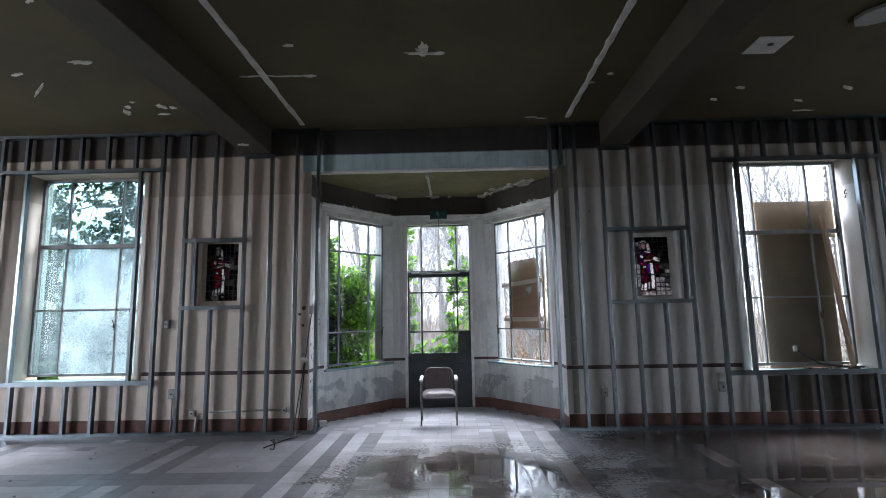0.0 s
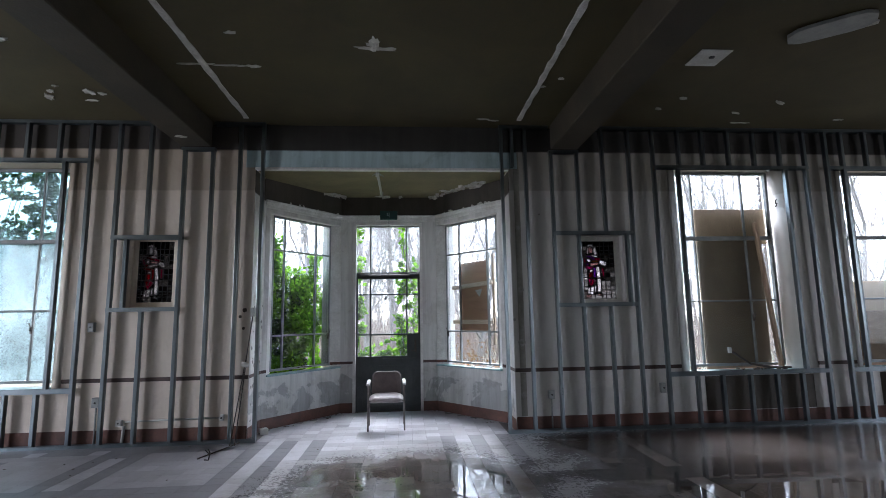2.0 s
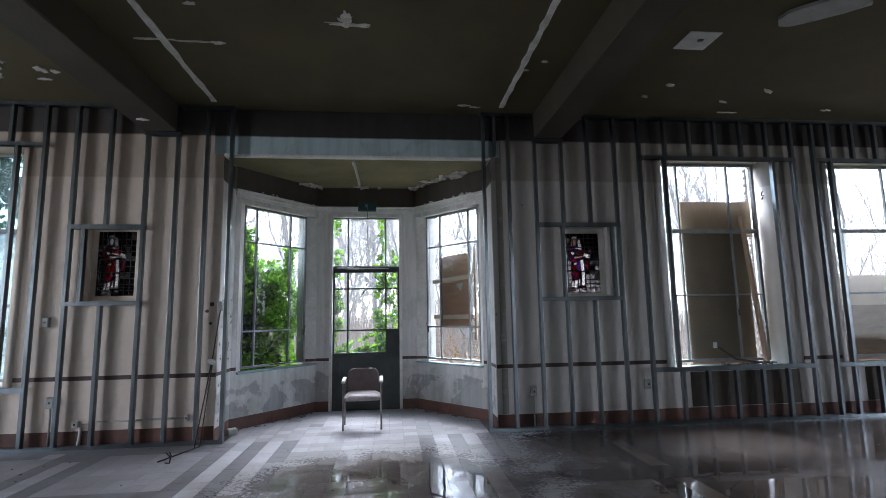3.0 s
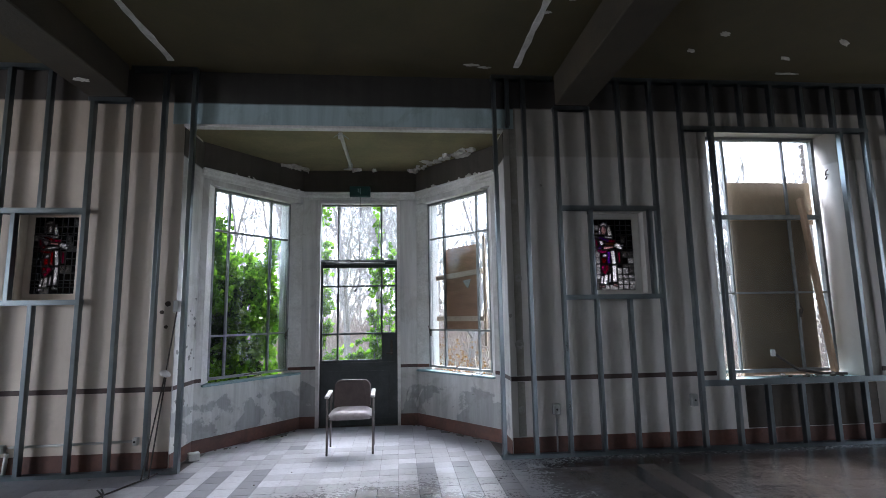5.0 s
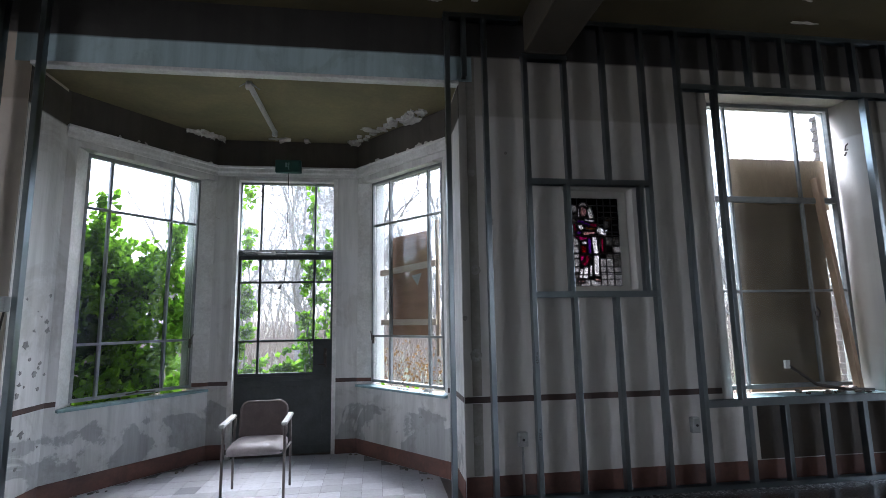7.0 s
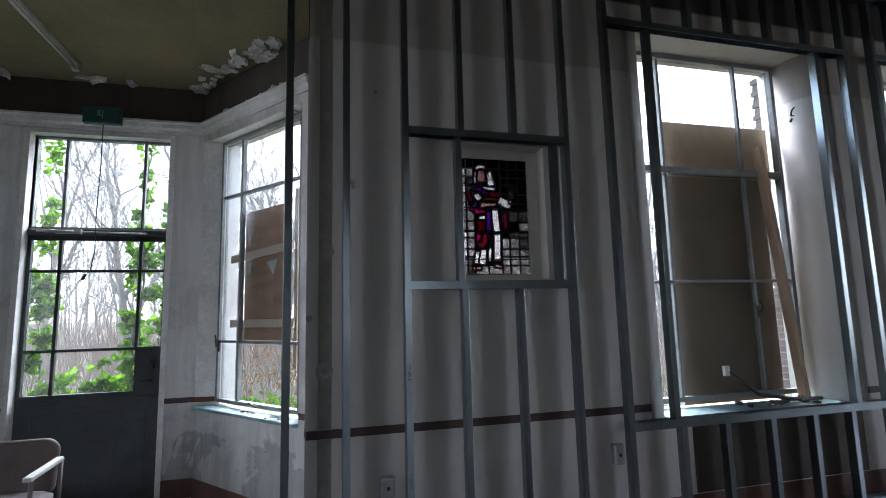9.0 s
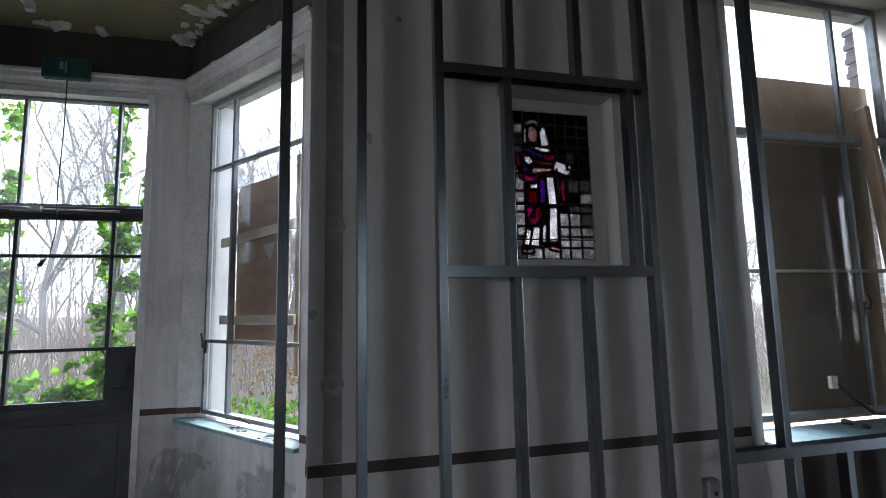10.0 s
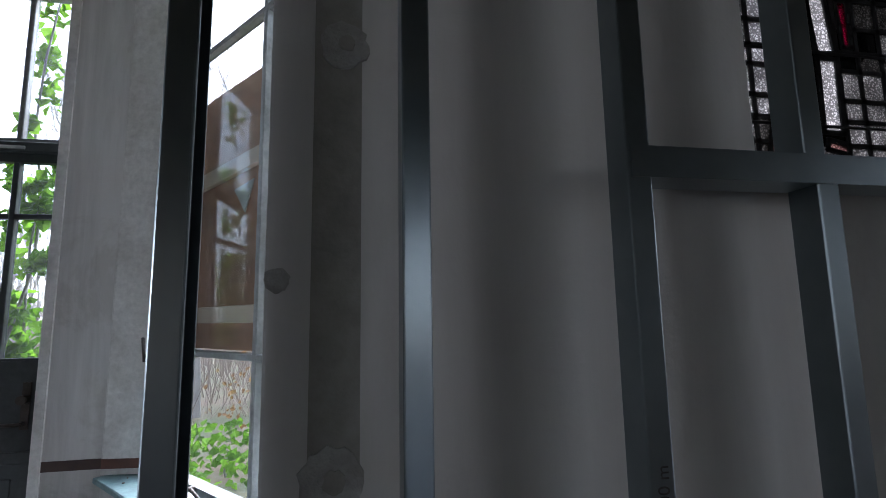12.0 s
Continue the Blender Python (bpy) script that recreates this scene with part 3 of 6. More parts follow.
part("transom", bm, M_DOOR, door)
T0, T1 = DX0 + 0.045, DX1 - 0.045
C1, C2 = -0.60, 0.05
glazing(door, Matrix.Translation((T0, DY, 0)), T1 - T0, 2.43, 3.26, (C1 - T0, C2 - T0), (), lambda i, j: M_GLASS, M_FRAME, M_FRAME, edge=0.018)
bm = soft_box(DX0 + 0.002, DX1 - 0.002, DY - 0.06, CORNER_Y + T + 0.02, -0.049, 0.0035, 0.001)
part("threshold", bm, M_BROWN, door, "worn dark threshold")
bm = bmesh.new()
L0, L1, LT = T0 + 0.001, T1 - 0.001, 2.354
box(bm, L0, L0 + 0.03, DY - 0.022, DY + 0.022, 0.004, LT)
box(bm, L1 - 0.03, L1, DY - 0.022, DY + 0.022, 0.004, LT)
box(bm, L0 + 0.03, L1 - 0.03, DY - 0.022, DY + 0.022, LT - 0.045, LT)
box(bm, L0 + 0.03, L1 - 0.03, DY - 0.022, DY + 0.022, 0.004, 0.94)
box(bm, C2, L1 - 0.03, DY - 0.022, DY + 0.022, 0.94, 1.32)
leaf = part("door_leaf", bm, M_DOOR, door, "dark grey-green door leaf with a solid lower panel")
for a, b, c, d in ((L0 + 0.12, L1 - 0.12, 0.10, 0.78),):
    bm = soft_box(a, b, DY - 0.028, DY - 0.02, c, d, 0.003)
    part("kick_panel", bm, M_DOOR, leaf)
bm = soft_box(L0 + 0.02, L1 - 0.02, DY - 0.034, DY - 0.018, 0.845, 0.90, 0.004)
part("weather_rail", bm, M_DOOR, leaf, "flaking rail")
for c in (C1, C2):
    bm = soft_box(c - 0.014, c + 0.014, DY - 0.02, DY + 0.02, 0.94 if c == C1 else 1.32, LT - 0.045, 0.003)
    part("glazing_bar", bm, M_DOOR, leaf)
for r, e in ((2.03, L1 - 0.03), (1.32, L1 - 0.03)):
    bm = soft_box(L0 + 0.03, e, DY - 0.0185, DY + 0.0185, r - 0.013, r + 0.013, 0.003)
    part("glazing_bar", bm, M_DOOR, leaf)
for i, (a, b) in enumerate(((L0 + 0.03, C1), (C1, C2), (C2, L1 - 0.03))):
    for c, d in ((0.94, 1.32), (1.32, 2.03), (2.03, LT - 0.045)):
        if i == 2 and c < 1:
            continue
        bm = bmesh.new()
        box(bm, a, b, DY + 0.004, DY + 0.008, c, d)
        part("pane", bm, M_GLASS, leaf).visible_shadow = False
bm = bmesh.new()
box(bm, 0.18, 0.215, DY - 0.030, DY - 0.022, 1.00, 1.22)
tube(bm, [(0.197, DY - 0.03, 1.14), (0.197, DY - 0.07, 1.14)], 0.022, 12)
tube(bm, [(0.197, DY - 0.025, 1.03), (0.197, DY - 0.07, 1.03), (0.12, DY - 0.075, 1.03)], 0.009, 8)
part("door_handle", bm, M_RUST, leaf, "dark iron lever handle and lock")
bm = bmesh.new()
box(bm, -0.62, -0.42, DY - 0.09, DY - 0.05, 2.362, 2.402)
tube(bm, [(-0.5, DY - 0.085, 2.385), (-0.78, DY - 0.13, 2.39), (-0.45, DY - 0.16, 2.37)], 0.008, 6)
tube(bm, [(-0.78, DY - 0.055, 2.385), (0.10, DY - 0.055, 2.375)], 0.009, 6)
part("door_closer", bm, M_GREYBOX, door, "grey door closer with arm")

# ---- metal partition frames ----


def stud_bm(x, z0, z1, side=1, y0=STUD0, y1=STUD1, w=0.046, t=0.0022, lip=0.009):
    """C-shaped stud; side: the way its open side faces."""
    bm = bmesh.new()
    h = w / 2
    c = 0.0035
    o = [(-h, c), (-h + 0.3 * c, 0.3 * c), (-h + c, 0), (h - c, 0), (h - 0.3 * c, 0.3 * c), (h, c), (h, lip), (h - t, lip), (h - t, t), (-h + t, t), (-h + t, y1 - y0 - t), (h - t, y1 - y0 - t), (h - t, y1 - y0 - lip), (h, y1 - y0 - lip), (h, y1 - y0 - c), (h - c, y1 - y0), (-h + c, y1 - y0), (-h, y1 - y0 - c)]
    o = [(x + side * px, y0 + py) for px, py in o]
    prism(bm, o if side > 0 else o[::-1], "z", z0, z1)
    return bm


def track_bm(x0, x1, z0, z1, up=1, t=0.0022):
    bm = bmesh.new()
    a, b = STUD0 - 0.003, STUD1 + 0.003
    o = [(a, z0), (b, z0), (b, z1), (b - t, z1), (b - t, z0 + t), (a + t, z0 + t), (a + t, z1), (a, z1)]
    if up < 0:
        o = [(y, z0 + z1 - z) for y, z in o][::-1]
    prism(bm, o, "x", x0, x1)
    return bm


def partition(label, studs, tracks):
    p = thing("stud_partition", label, "partition frame")
    for x, z0, z1, s in studs:
        part("stud", stud_bm(x + random.uniform(-.002, .002), z0, z1, s), M_STEEL, p)
    for x0, x1, z0, z1, u in tracks:
        part("track", track_bm(x0, x1, z0, z1, u), M_STEEL, p)
    return p


TOPZ = CEIL - 0.003
left = [(-1.995, 0.003, TOPZ - 0.003, -1), (-2.31, 0.003, TOPZ - 0.003, -1), (-2.69, 0.003, 4.055, -1), (-3.075, 0.003, 4.055, -1), (-4.35, 0.003, TOPZ - 0.003, -1), (-3.965, 0.003, TOPZ - 0.003, -1),
        (-3.54, 0.003, 1.755, -1), (-3.54, 2.79, TOPZ - 0.003, -1), (-3.79, 1.80, 2.745, -1), (-4.68, 0.75, 3.845, -1), (-6.42, 0.75, 3.845, -1), (-6.82, 0.003, TOPZ - 0.003, -1)]
left += [(x, 0.003, 0.70, -1) for x in (-6.38, -5.985, -5.58, -5.18, -4.79)]
left += [(x, 3.875, TOPZ - 0.003, -1) for x in (-6.45, -6.02, -5.615, -5.20, -4.77)]
left += [(x, 0.003, TOPZ - 0.003, -1) for x in (-7.2, -7.6, -8.0)]
partition("galvanised steel stud frame along the plaster wall with openings", left,
          [(-8.1, -1.97, 0.0015, 0.042, 1), (-8.1, -3.14, TOPZ - 0.045, TOPZ, -1), (-2.68, -1.97, TOPZ - 0.045, TOPZ, -1), (-3.12, -2.66, 4.012, 4.057, -1),
           (-6.84, -4.33, 0.698, 0.76, 1), (-6.84, -4.33, 3.838, 3.885, -1), (-3.99, -3.05, 1.75, 1.805, 1), (-3.99, -3.05, 2.735, 2.795, -1)])
right = [(1.463, 0.003, TOPZ - 0.003, 1), (1.82, 0.003, TOPZ - 0.003, 1), (1.62, 3.80, TOPZ - 0.003, 1), (2.212, 0.003, 4.055, 1), (2.60, 0.003, 1.73, 1), (2.60, 2.82, 4.055, 1), (3.00, 0.003, 1.73, 1), (3.00, 2.82, TOPZ - 0.003, 1),
         (3.408, 0.003, TOPZ - 0.003, 1), (3.79, 0.003, TOPZ - 0.003, 1), (2.575, 1.775, 2.785, 1), (3.31, 1.775, 2.785, 1), (4.175, 0.75, 3.79, 1), (5.90, 0.75, 3.79, 1), (6.24, 0.003, TOPZ - 0.003, 1), (6.60, 0.003, TOPZ - 0.003, 1), (6.87, 0.75, 3.79, 1)]
right += [(x, 0.003, 0.715, 1) for x in (4.22, 4.60, 5.02, 5.43, 5.82, 6.87, 7.27, 7.67, 8.07, 8.47)]
right += [(x, 3.825, TOPZ - 0.003, 1) for x in (4.20, 4.59, 5.0, 5.41, 5.83, 6.87, 7.27, 7.67, 8.07, 8.47)]
right += [(x, 0.003, TOPZ - 0.003, 1) for x in (9.0, 9.4, 9.8, 10.2)]
partition("galvanised steel stud frame round window openings and a niche", right,
          [(1.43, 10.3, 0.0015, 0.042, 1), (1.43, 2.18, TOPZ - 0.045, TOPZ, -1), (2.63, 10.3, TOPZ - 0.045, TOPZ, -1), (2.18, 2.63, 4.012, 4.057, -1),
           (3.79, 6.27, 0.712, 0.772, 1), (3.79, 6.27, 3.783, 3.835, -1), (6.58, 8.9, 0.712, 0.772, 1), (6.58, 8.9, 3.783, 3.835, -1), (2.195, 3.425, 1.725, 1.782, 1), (2.195, 3.425, 2.778, 2.83, -1)])

# ---- stained glass in the niches ----


def stained_material(name, col, amount):
    """Painted cathedral glass: coloured, hatched with dark paint, lit from outside."""
    m, n, l, p = nodes_of(name)
    n.remove(p)
    vec = world_place(n)
    wv = n.new("ShaderNodeTexVoronoi")
    wv.inputs["Scale"].default_value = 160
    l.new(vec, wv.inputs["Vector"])
    cloud = noise_node(n, l, 14, 4, 0.6, 0.5, vec)
    hatch = ramp_node(n, l, wv.outputs["Distance"], 0.15, 0.55, (1, 1, 1), (0.25, 0.25, 0.25))
    dirt = ramp_node(n, l, cloud.outputs[0], 0.35, 0.65, (1 - amount,) * 3, (1, 1, 1))
    c = mix_node(n, l, 1.0, mix_node(n, l, 1.0, col, hatch.outputs[0], "MULTIPLY"), dirt.outputs[0], "MULTIPLY")
    t = n.new("ShaderNodeBsdfTransparent")
    d = n.new("ShaderNodeBsdfTranslucent")
    g = n.new("ShaderNodeBsdfGlossy")
    g.inputs["Roughness"].default_value = 0.12
    l.new(c, t.inputs[0])
    l.new(c, d.inputs[0])
    a = n.new("ShaderNodeMixShader")
    a.inputs[0].default_value = 0.45
    l.new(t.outputs[0], a.inputs[1])
    l.new(d.outputs[0], a.inputs[2])
    b = n.new("ShaderNodeMixShader")
    b.inputs[0].default_value = 0.03
    l.new(a.outputs[0], b.inputs[1])
    l.new(g.outputs[0], b.inputs[2])
    l.new(b.outputs[0], n["Material Output"].inputs["Surface"])
    return m


SG = {"white": stained_material("white_cathedral_glass", (0.96, 0.94, 0.94), 0.3), "grey": stained_material("grey_cathedral_glass", (0.24, 0.23, 0.22), 0.6),
      "dark": stained_material("dark_cathedral_glass", (0.020, 0.018, 0.022), 0.6), "violet": stained_material("violet_cathedral_glass", (0.26, 0.08, 0.46), 0.5),
      "crimson": stained_material("crimson_cathedral_glass", (0.42, 0.04, 0.14), 0.5), "amber": stained_material("amber_cathedral_glass", (0.38, 0.2, 0.07), 0.4), "pink": stained_material("pink_cathedral_glass", (0.72, 0.50, 0.48), 0.25),
      "wine": stained_material("wine_cathedral_glass", (0.30, 0.012, 0.03), 0.5), "dim": stained_material("dim_white_glass", (0.60, 0.585, 0.58), 0.5), "slate": stained_material("slate_glass", (0.05, 0.055, 0.06), 0.6)}
M_LEAD = surface("lead_came", (0.016, 0.016, 0.017), (0.01, 0.01, 0.01), 20, 90, 0.8, 0.0, 0.2, 0.5)
SG["magenta"] = stained_material("magenta_cathedral_glass", (0.55, 0.05, 0.27), 0.4)


def robe_pieces(w, h):
    """The standing draped shape of the panel as coloured pieces: tone and outline, across and up in metres."""
    out = []

    def strip(tone, u0, v0, u1, v1, a, b=None, bend=0.0):
        b = a if b is None else b
        p, q = Vector((u0 * w, v0 * h)), Vector((u1 * w, v1 * h))
        d = (q - p).normalized()
        n = Vector((-d.y, d.x))
        mid = [(p.lerp(q, k / 4) + n * w * bend * (1 - (k / 2 - 1) ** 2), (a + (b - a) * k / 4) * w / 2) for k in range(5)]
        out.append((tone, [c - n * r for c, r in mid] + [c + n * r for c, r in mid[::-1]]))

    def oval(tone, u, v, a, b):
        out.append((tone, [Vector(((u + a * math.cos(k * math.tau / 12)) * w, v * h + b * w * math.sin(k * math.tau / 12))) for k in range(12)]))

    oval("pink", 0.325, 0.845, 0.07, 0.10)
    strip("white", 0.235, 0.78, 0.245, 0.90, 0.05)
    strip("white", 0.24, 0.905, 0.42, 0.90, 0.06, 0.07, 0.05)
    strip("white", 0.435, 0.90, 0.475, 0.765, 0.09, 0.11)
    strip("white", 0.34, 0.747, 0.53, 0.737, 0.06)
    strip("violet", 0.20, 0.735, 0.43, 0.685, 0.06, 0.08, 0.02)
    strip("crimson", 0.44, 0.70, 0.59, 0.68, 0.08)
    strip("white", 0.215, 0.70, 0.30, 0.64, 0.12, 0.08)
    strip("amber", 0.35, 0.655, 0.55, 0.647, 0.05)
    strip("pink", 0.30, 0.595, 0.55, 0.607, 0.08, 0.05)
    strip("crimson", 0.135, 0.71, 0.165, 0.61, 0.06)
    strip("violet", 0.18, 0.63, 0.245, 0.585, 0.10)
    strip("magenta", 0.16, 0.575, 0.39, 0.55, 0.09, 0.06, -0.04)
    strip("white", 0.56, 0.64, 0.76, 0.60, 0.12, 0.14)
    strip("white", 0.27, 0.487, 0.37, 0.49, 0.07)
    strip("violet", 0.42, 0.545, 0.415, 0.37, 0.08)
    strip("white", 0.505, 0.56, 0.535, 0.365, 0.11)
    strip("white", 0.535, 0.35, 0.525, 0.115, 0.11)
    strip("crimson", 0.66, 0.545, 0.665, 0.39, 0.07, 0.05)
    strip("wine", 0.30, 0.465, 0.305, 0.37, 0.13, 0.11)
    strip("magenta", 0.27, 0.35, 0.265, 0.28, 0.09)
    strip("crimson", 0.40, 0.335, 0.27, 0.235, 0.12, 0.10)
    strip("white", 0.245, 0.20, 0.21, 0.09, 0.07)
    strip("white", 0.335, 0.22, 0.30, 0.085, 0.09, 0.11)
    strip("white", 0.425, 0.235, 0.41, 0.11, 0.06)
    strip("pink", 0.16, 0.055, 0.29, 0.055, 0.05)
    strip("pink", 0.48, 0.08, 0.60, 0.065, 0.05)
    strip("amber", 0.69, 0.785, 0.87, 0.77, 0.035, 0.035, -0.05)
    strip("grey", 0.77, 0.735, 0.765, 0.665, 0.10)
    return out


def inside(p, ring):
    hit = False
    for k in range(len(ring)):
        a, b = ring[k], ring[k - 1]
        if (a.y > p.y) != (b.y > p.y) and p.x < (b.x - a.x) * (p.y - a.y) / (b.y - a.y) + a.x:
            hit = not hit
    return hit


def stained_glass(x0, x1, z0, z1, label, dim):
    """A leaded panel: a draped shape in coloured pieces on a ground of uneven blocks, each piece cut to its lead lines."""
    win = thing("stained_glass_panel", label, "stained glass")
    rnd = random.Random(5 if dim else 9)
    y, w, h = 7.43, x1 - x0, z1 - z0
    pieces = robe_pieces(w, h)
    # dim panel: shade from growth outside is put into the glass colours
    if dim:
        pieces = [({"violet": "wine", "magenta": "wine", "amber": "pink", "white": "dim", "pink": "dim"}.get(t, t), r) for t, r in pieces]
    us = [0, 0.10, 0.21, 0.40, 0.60, 0.72, 0.86, 1.0]
    vs = [0]
    while vs[-1] < 0.95:
        vs.append(vs[-1] + rnd.uniform(0.06, 0.10))
    vs[-1] = 1.0
    ground = {}
    for i in range(len(us) - 1):
        for j in range(len(vs) - 1):
            v, r = vs[j], rnd.random()
            if dim:
                t = "dark" if r < 0.55 else ("slate" if r < 0.9 else "grey")
            elif i < 2 and v < 0.9:
                t = ("white" if r < 0.45 else "dim") if i == 0 else ("dim" if r < 0.45 else "grey")
            elif i > 3 and v < 0.48:
                t = "dim" if r < 0.28 + 0.5 * (v < 0.16) else ("grey" if r < 0.8 else "dark")
            elif v < 0.06:
                t = "dim"
            else:
                t = "dark" if r < 0.7 else "slate"
            ground[i, j] = t
    nx, nz = 50, 82
    cells = {}
    for a in range(nx):
        for b in range(nz):
            p = Vector(((a + 0.5) / nx * w, (b + 0.5) / nz * h))
            key = next((k for k in range(len(pieces)) if inside(p, pieces[k][1])), None)
            if key is None:
                i = max(k for k in range(len(us) - 1) if us[k] * w <= p.x)
                j = max(k for k in range(len(vs) - 1) if vs[k] * h <= p.y)
                key = (i, j)
            cells.setdefault(key, []).append((a, b))
    joined = []
    for key, squares in cells.items():
        left = set(squares)
        while left:
            todo, patch = [left.pop()], []
            while todo:
                a, b = todo.pop()
                patch.append((a, b))
                for q in ((a + 1, b), (a - 1, b), (a, b + 1), (a, b - 1)):
                    if q in left:
                        left.remove(q)
                        todo.append(q)
            joined.append((key, patch))
    for key, squares in joined:
        verts, faces, at = [], [], {}

        def corner(a, b, side):
            if (a, b, side) not in at:
                at[a, b, side] = len(verts)
                verts.append((x0 + a / nx * w, y + 0.0015 * side, z0 + b / nz * h))
            return at[a, b, side]

        for a, b in squares:
            faces.append([corner(a + i, b + j, -1) for i, j in ((0, 0), (1, 0), (1, 1), (0, 1))])
            faces.append([corner(a + i, b + j, 1) for i, j in ((0, 1), (1, 1), (1, 0), (0, 0))])
        me = bpy.data.meshes.new("pane")
        me.from_pydata(verts, [], faces)
        me.materials.append(SG[pieces[key][0] if isinstance(key, int) else ground[key]])
        new("pane", me).parent = win
    lead = bmesh.new()

    def came(p, q, r, front):
        d = Vector((q[0] - p[0], 0, q[1] - p[1]))
        s = Vector((-d.z, 0, d.x)).normalized() * r
        e = d.normalized() * r * 0.6
        lo = []
        for o in (Vector((x0 + p[0], y, z0 + p[1])) - e, Vector((x0 + q[0], y, z0 + q[1])) + e):
            lo += [lead.verts.new(o + s + Vector((0, k, 0))) for k in (-front, front)] + [lead.verts.new(o - s + Vector((0, k, 0))) for k in (front, -front)]
        for k in range(4):
            lead.faces.new((lo[k], lo[(k + 1) % 4], lo[4 + (k + 1) % 4], lo[4 + k]))
        lead.faces.new(lo[:4][::-1])
        lead.faces.new(lo[4:])

    for _, ring in pieces:
        for k in range(len(ring)):
            came(ring[k - 1], ring[k], 0.0062, 0.0055)
    for i in range(len(us) - 1):
        for j in range(len(vs) - 1):
            a, b, c, d = us[i] * w, us[i + 1] * w, vs[j] * h, vs[j + 1] * h
            for p, q in (((a, c), (b, c)), ((a, c), (a, d))):
                m = Vector(((p[0] + q[0]) / 2, (p[1] + q[1]) / 2))
                if not any(inside(m, r) for _, r in pieces):
                    came(p, q, 0.006, 0.005)
    part("lead_line", lead, M_LEAD, win, "black lead came")["kind"] = "stuff"
    for z in (0.13, 0.36, 0.57, 0.76):
        bm = bmesh.new()
        tube(bm, [(x0, y - 0.012, z0 + h * z), (x1, y - 0.012, z0 + h * z)], 0.004, 6)
        part("saddle_bar", bm, M_LEAD, win)
    return win


for (a, b), (x0, x1), z0, z1, dim in ((NICHES[0], (-3.73, -3.25), 1.88, 2.74, True), (NICHES[1], (2.65, 3.185), 1.84, 2.71, False)):
    bm = bmesh.new()
    grid_wall(bm, (a - 0.05, b + 0.05), (N_LOW - 0.05, N_TOP + 0.05), [(x0, x1, z0, z1)], 7.415, 7.45)
    structure("niche_back", bm, M_WALL, "plaster back of a small window niche", "wall")
    stained_glass(x0, x1, z0, z1, "dark leaded panel in deep red glass, whites greyed for shade outside" if dim else "leaded panel in white, violet and crimson painted glass", dim)

# ---- boards behind the windows ----


def board(name, label, cat, x0, x1, y0, y1, z0, z1, mt, m=None, r=0.003):
    ob = part(name, soft_box(x0, x1, y0, y1, z0, z1, r), mt, None, "", m)
    return tagged(ob, label, cat)


board("fibreboard", "large dark brown board standing outside the window", "board", 4.69, 5.76, 7.72, 7.735, 0.74, 2.75, M_BOARD)
board("plywood_sheet", "pale plywood sheet fixed across the upper window", "board", 4.70, 5.90, 7.745, 7.76, 2.70, 3.275, M_OSB)
ob = part("plank", soft_box(-0.056, 0.056, -0.02, 0.02, 0, 2.27, 0.004), M_PLANK, None, "", look((5.775, 7.54, 0.757), (5.60, 7.59, 3.02)) @ pose(0, 0, 0, 180, 0, 0))
tagged(ob, "long timber plank leaning in the window reveal", "plank")
board("plywood_sheet", "low plywood board outside the third window", "board", 7.05, 8.62, 7.72, 7.735, 0.74, 1.60, M_PLY)
board("plywood_sheet", "pale plywood strip above a board outside the window", "board", 7.05, 8.62, 7.745, 7.76, 1.56, 2.08, M_OSB)
# plywood shutter with two battens in the bay's east window
bmx = bay_matrix(1) @ Matrix.Translation((-0.04, 0, 0))
sh = thing("plywood_shutter", "plywood sheet with two timber battens over the bay window", "board")
ply = bmesh.new()
outline = [(0.455, 1.375), (1.10, 1.375), (1.10, 2.52), (1.085, 2.545), (1.05, 2.555), (0.52, 2.545), (0.47, 2.53), (0.455, 2.49)]
prism(ply, outline, "y", 0.212, 0.224)
part("sheet", ply, M_SHUT, sh, "weathered brown plywood", bmx)
part("batten", soft_box(0.27, 1.21, 0.186, 0.210, 1.485, 1.555, 0.003), M_BATTEN, sh, "pale timber batten", bmx)
part("batten", soft_box(-0.475, 0.475, 0.186, 0.210, -0.036, 0.036, 0.003), M_BATTEN, sh, "pale timber batten", bmx @ Matrix.Translation((0.73, 0, 2.145)) @ pose(0, 0, 0, 0, -3.2, 0))
part("upright", soft_box(1.185, 1.228, 0.212, 0.241, 1.15, 2.66, 0.003), M_PLANK, sh, "pale timber upright", bmx)
bm = bmesh.new()
prism(bm, [(0.90, 1.94), (0.80, 2.055), (0.965, 2.075)], "y", 0.207, 0.2115)
part("torn_label", bm, M_PALE, sh, "white torn label", bmx)
# debris on the window sill
sb = thing("sill_litter", "dark rubbish, a bent pipe and paper on the sill", "litter")
bm = bmesh.new()
tube(bm, [(4.95, 7.50, 1.03), (5.25, 7.50, 0.83), (5.55, 7.47, 0.78), (5.85, 7.45, 0.77)], 0.016, 8)
part("pipe", bm, M_RUST, sb)
part("paper_scrap", soft_box(4.91, 4.96, 7.485, 7.515, 1.0, 1.08, 0.002), M_PALE, sb, "white paper scrap")
rnd = random.Random(4)
for k in range(16):
    bm = bmesh.new()
    bmesh.ops.create_icosphere(bm, subdivisions=1, radius=rnd.uniform(0.015, 0.05))
    bm.transform(Matrix.Translation((rnd.uniform(5.0, 5.85), rnd.uniform(7.36, 7.56), 0.765)) @ pose(0, 0, 0, rnd.uniform(0, 90), 0, rnd.uniform(0, 180)) @ Matrix.Diagonal((1.5, 0.8, 0.5, 1)))
    part("lump", bm, M_RUST if k % 2 else M_LITTER, sb)

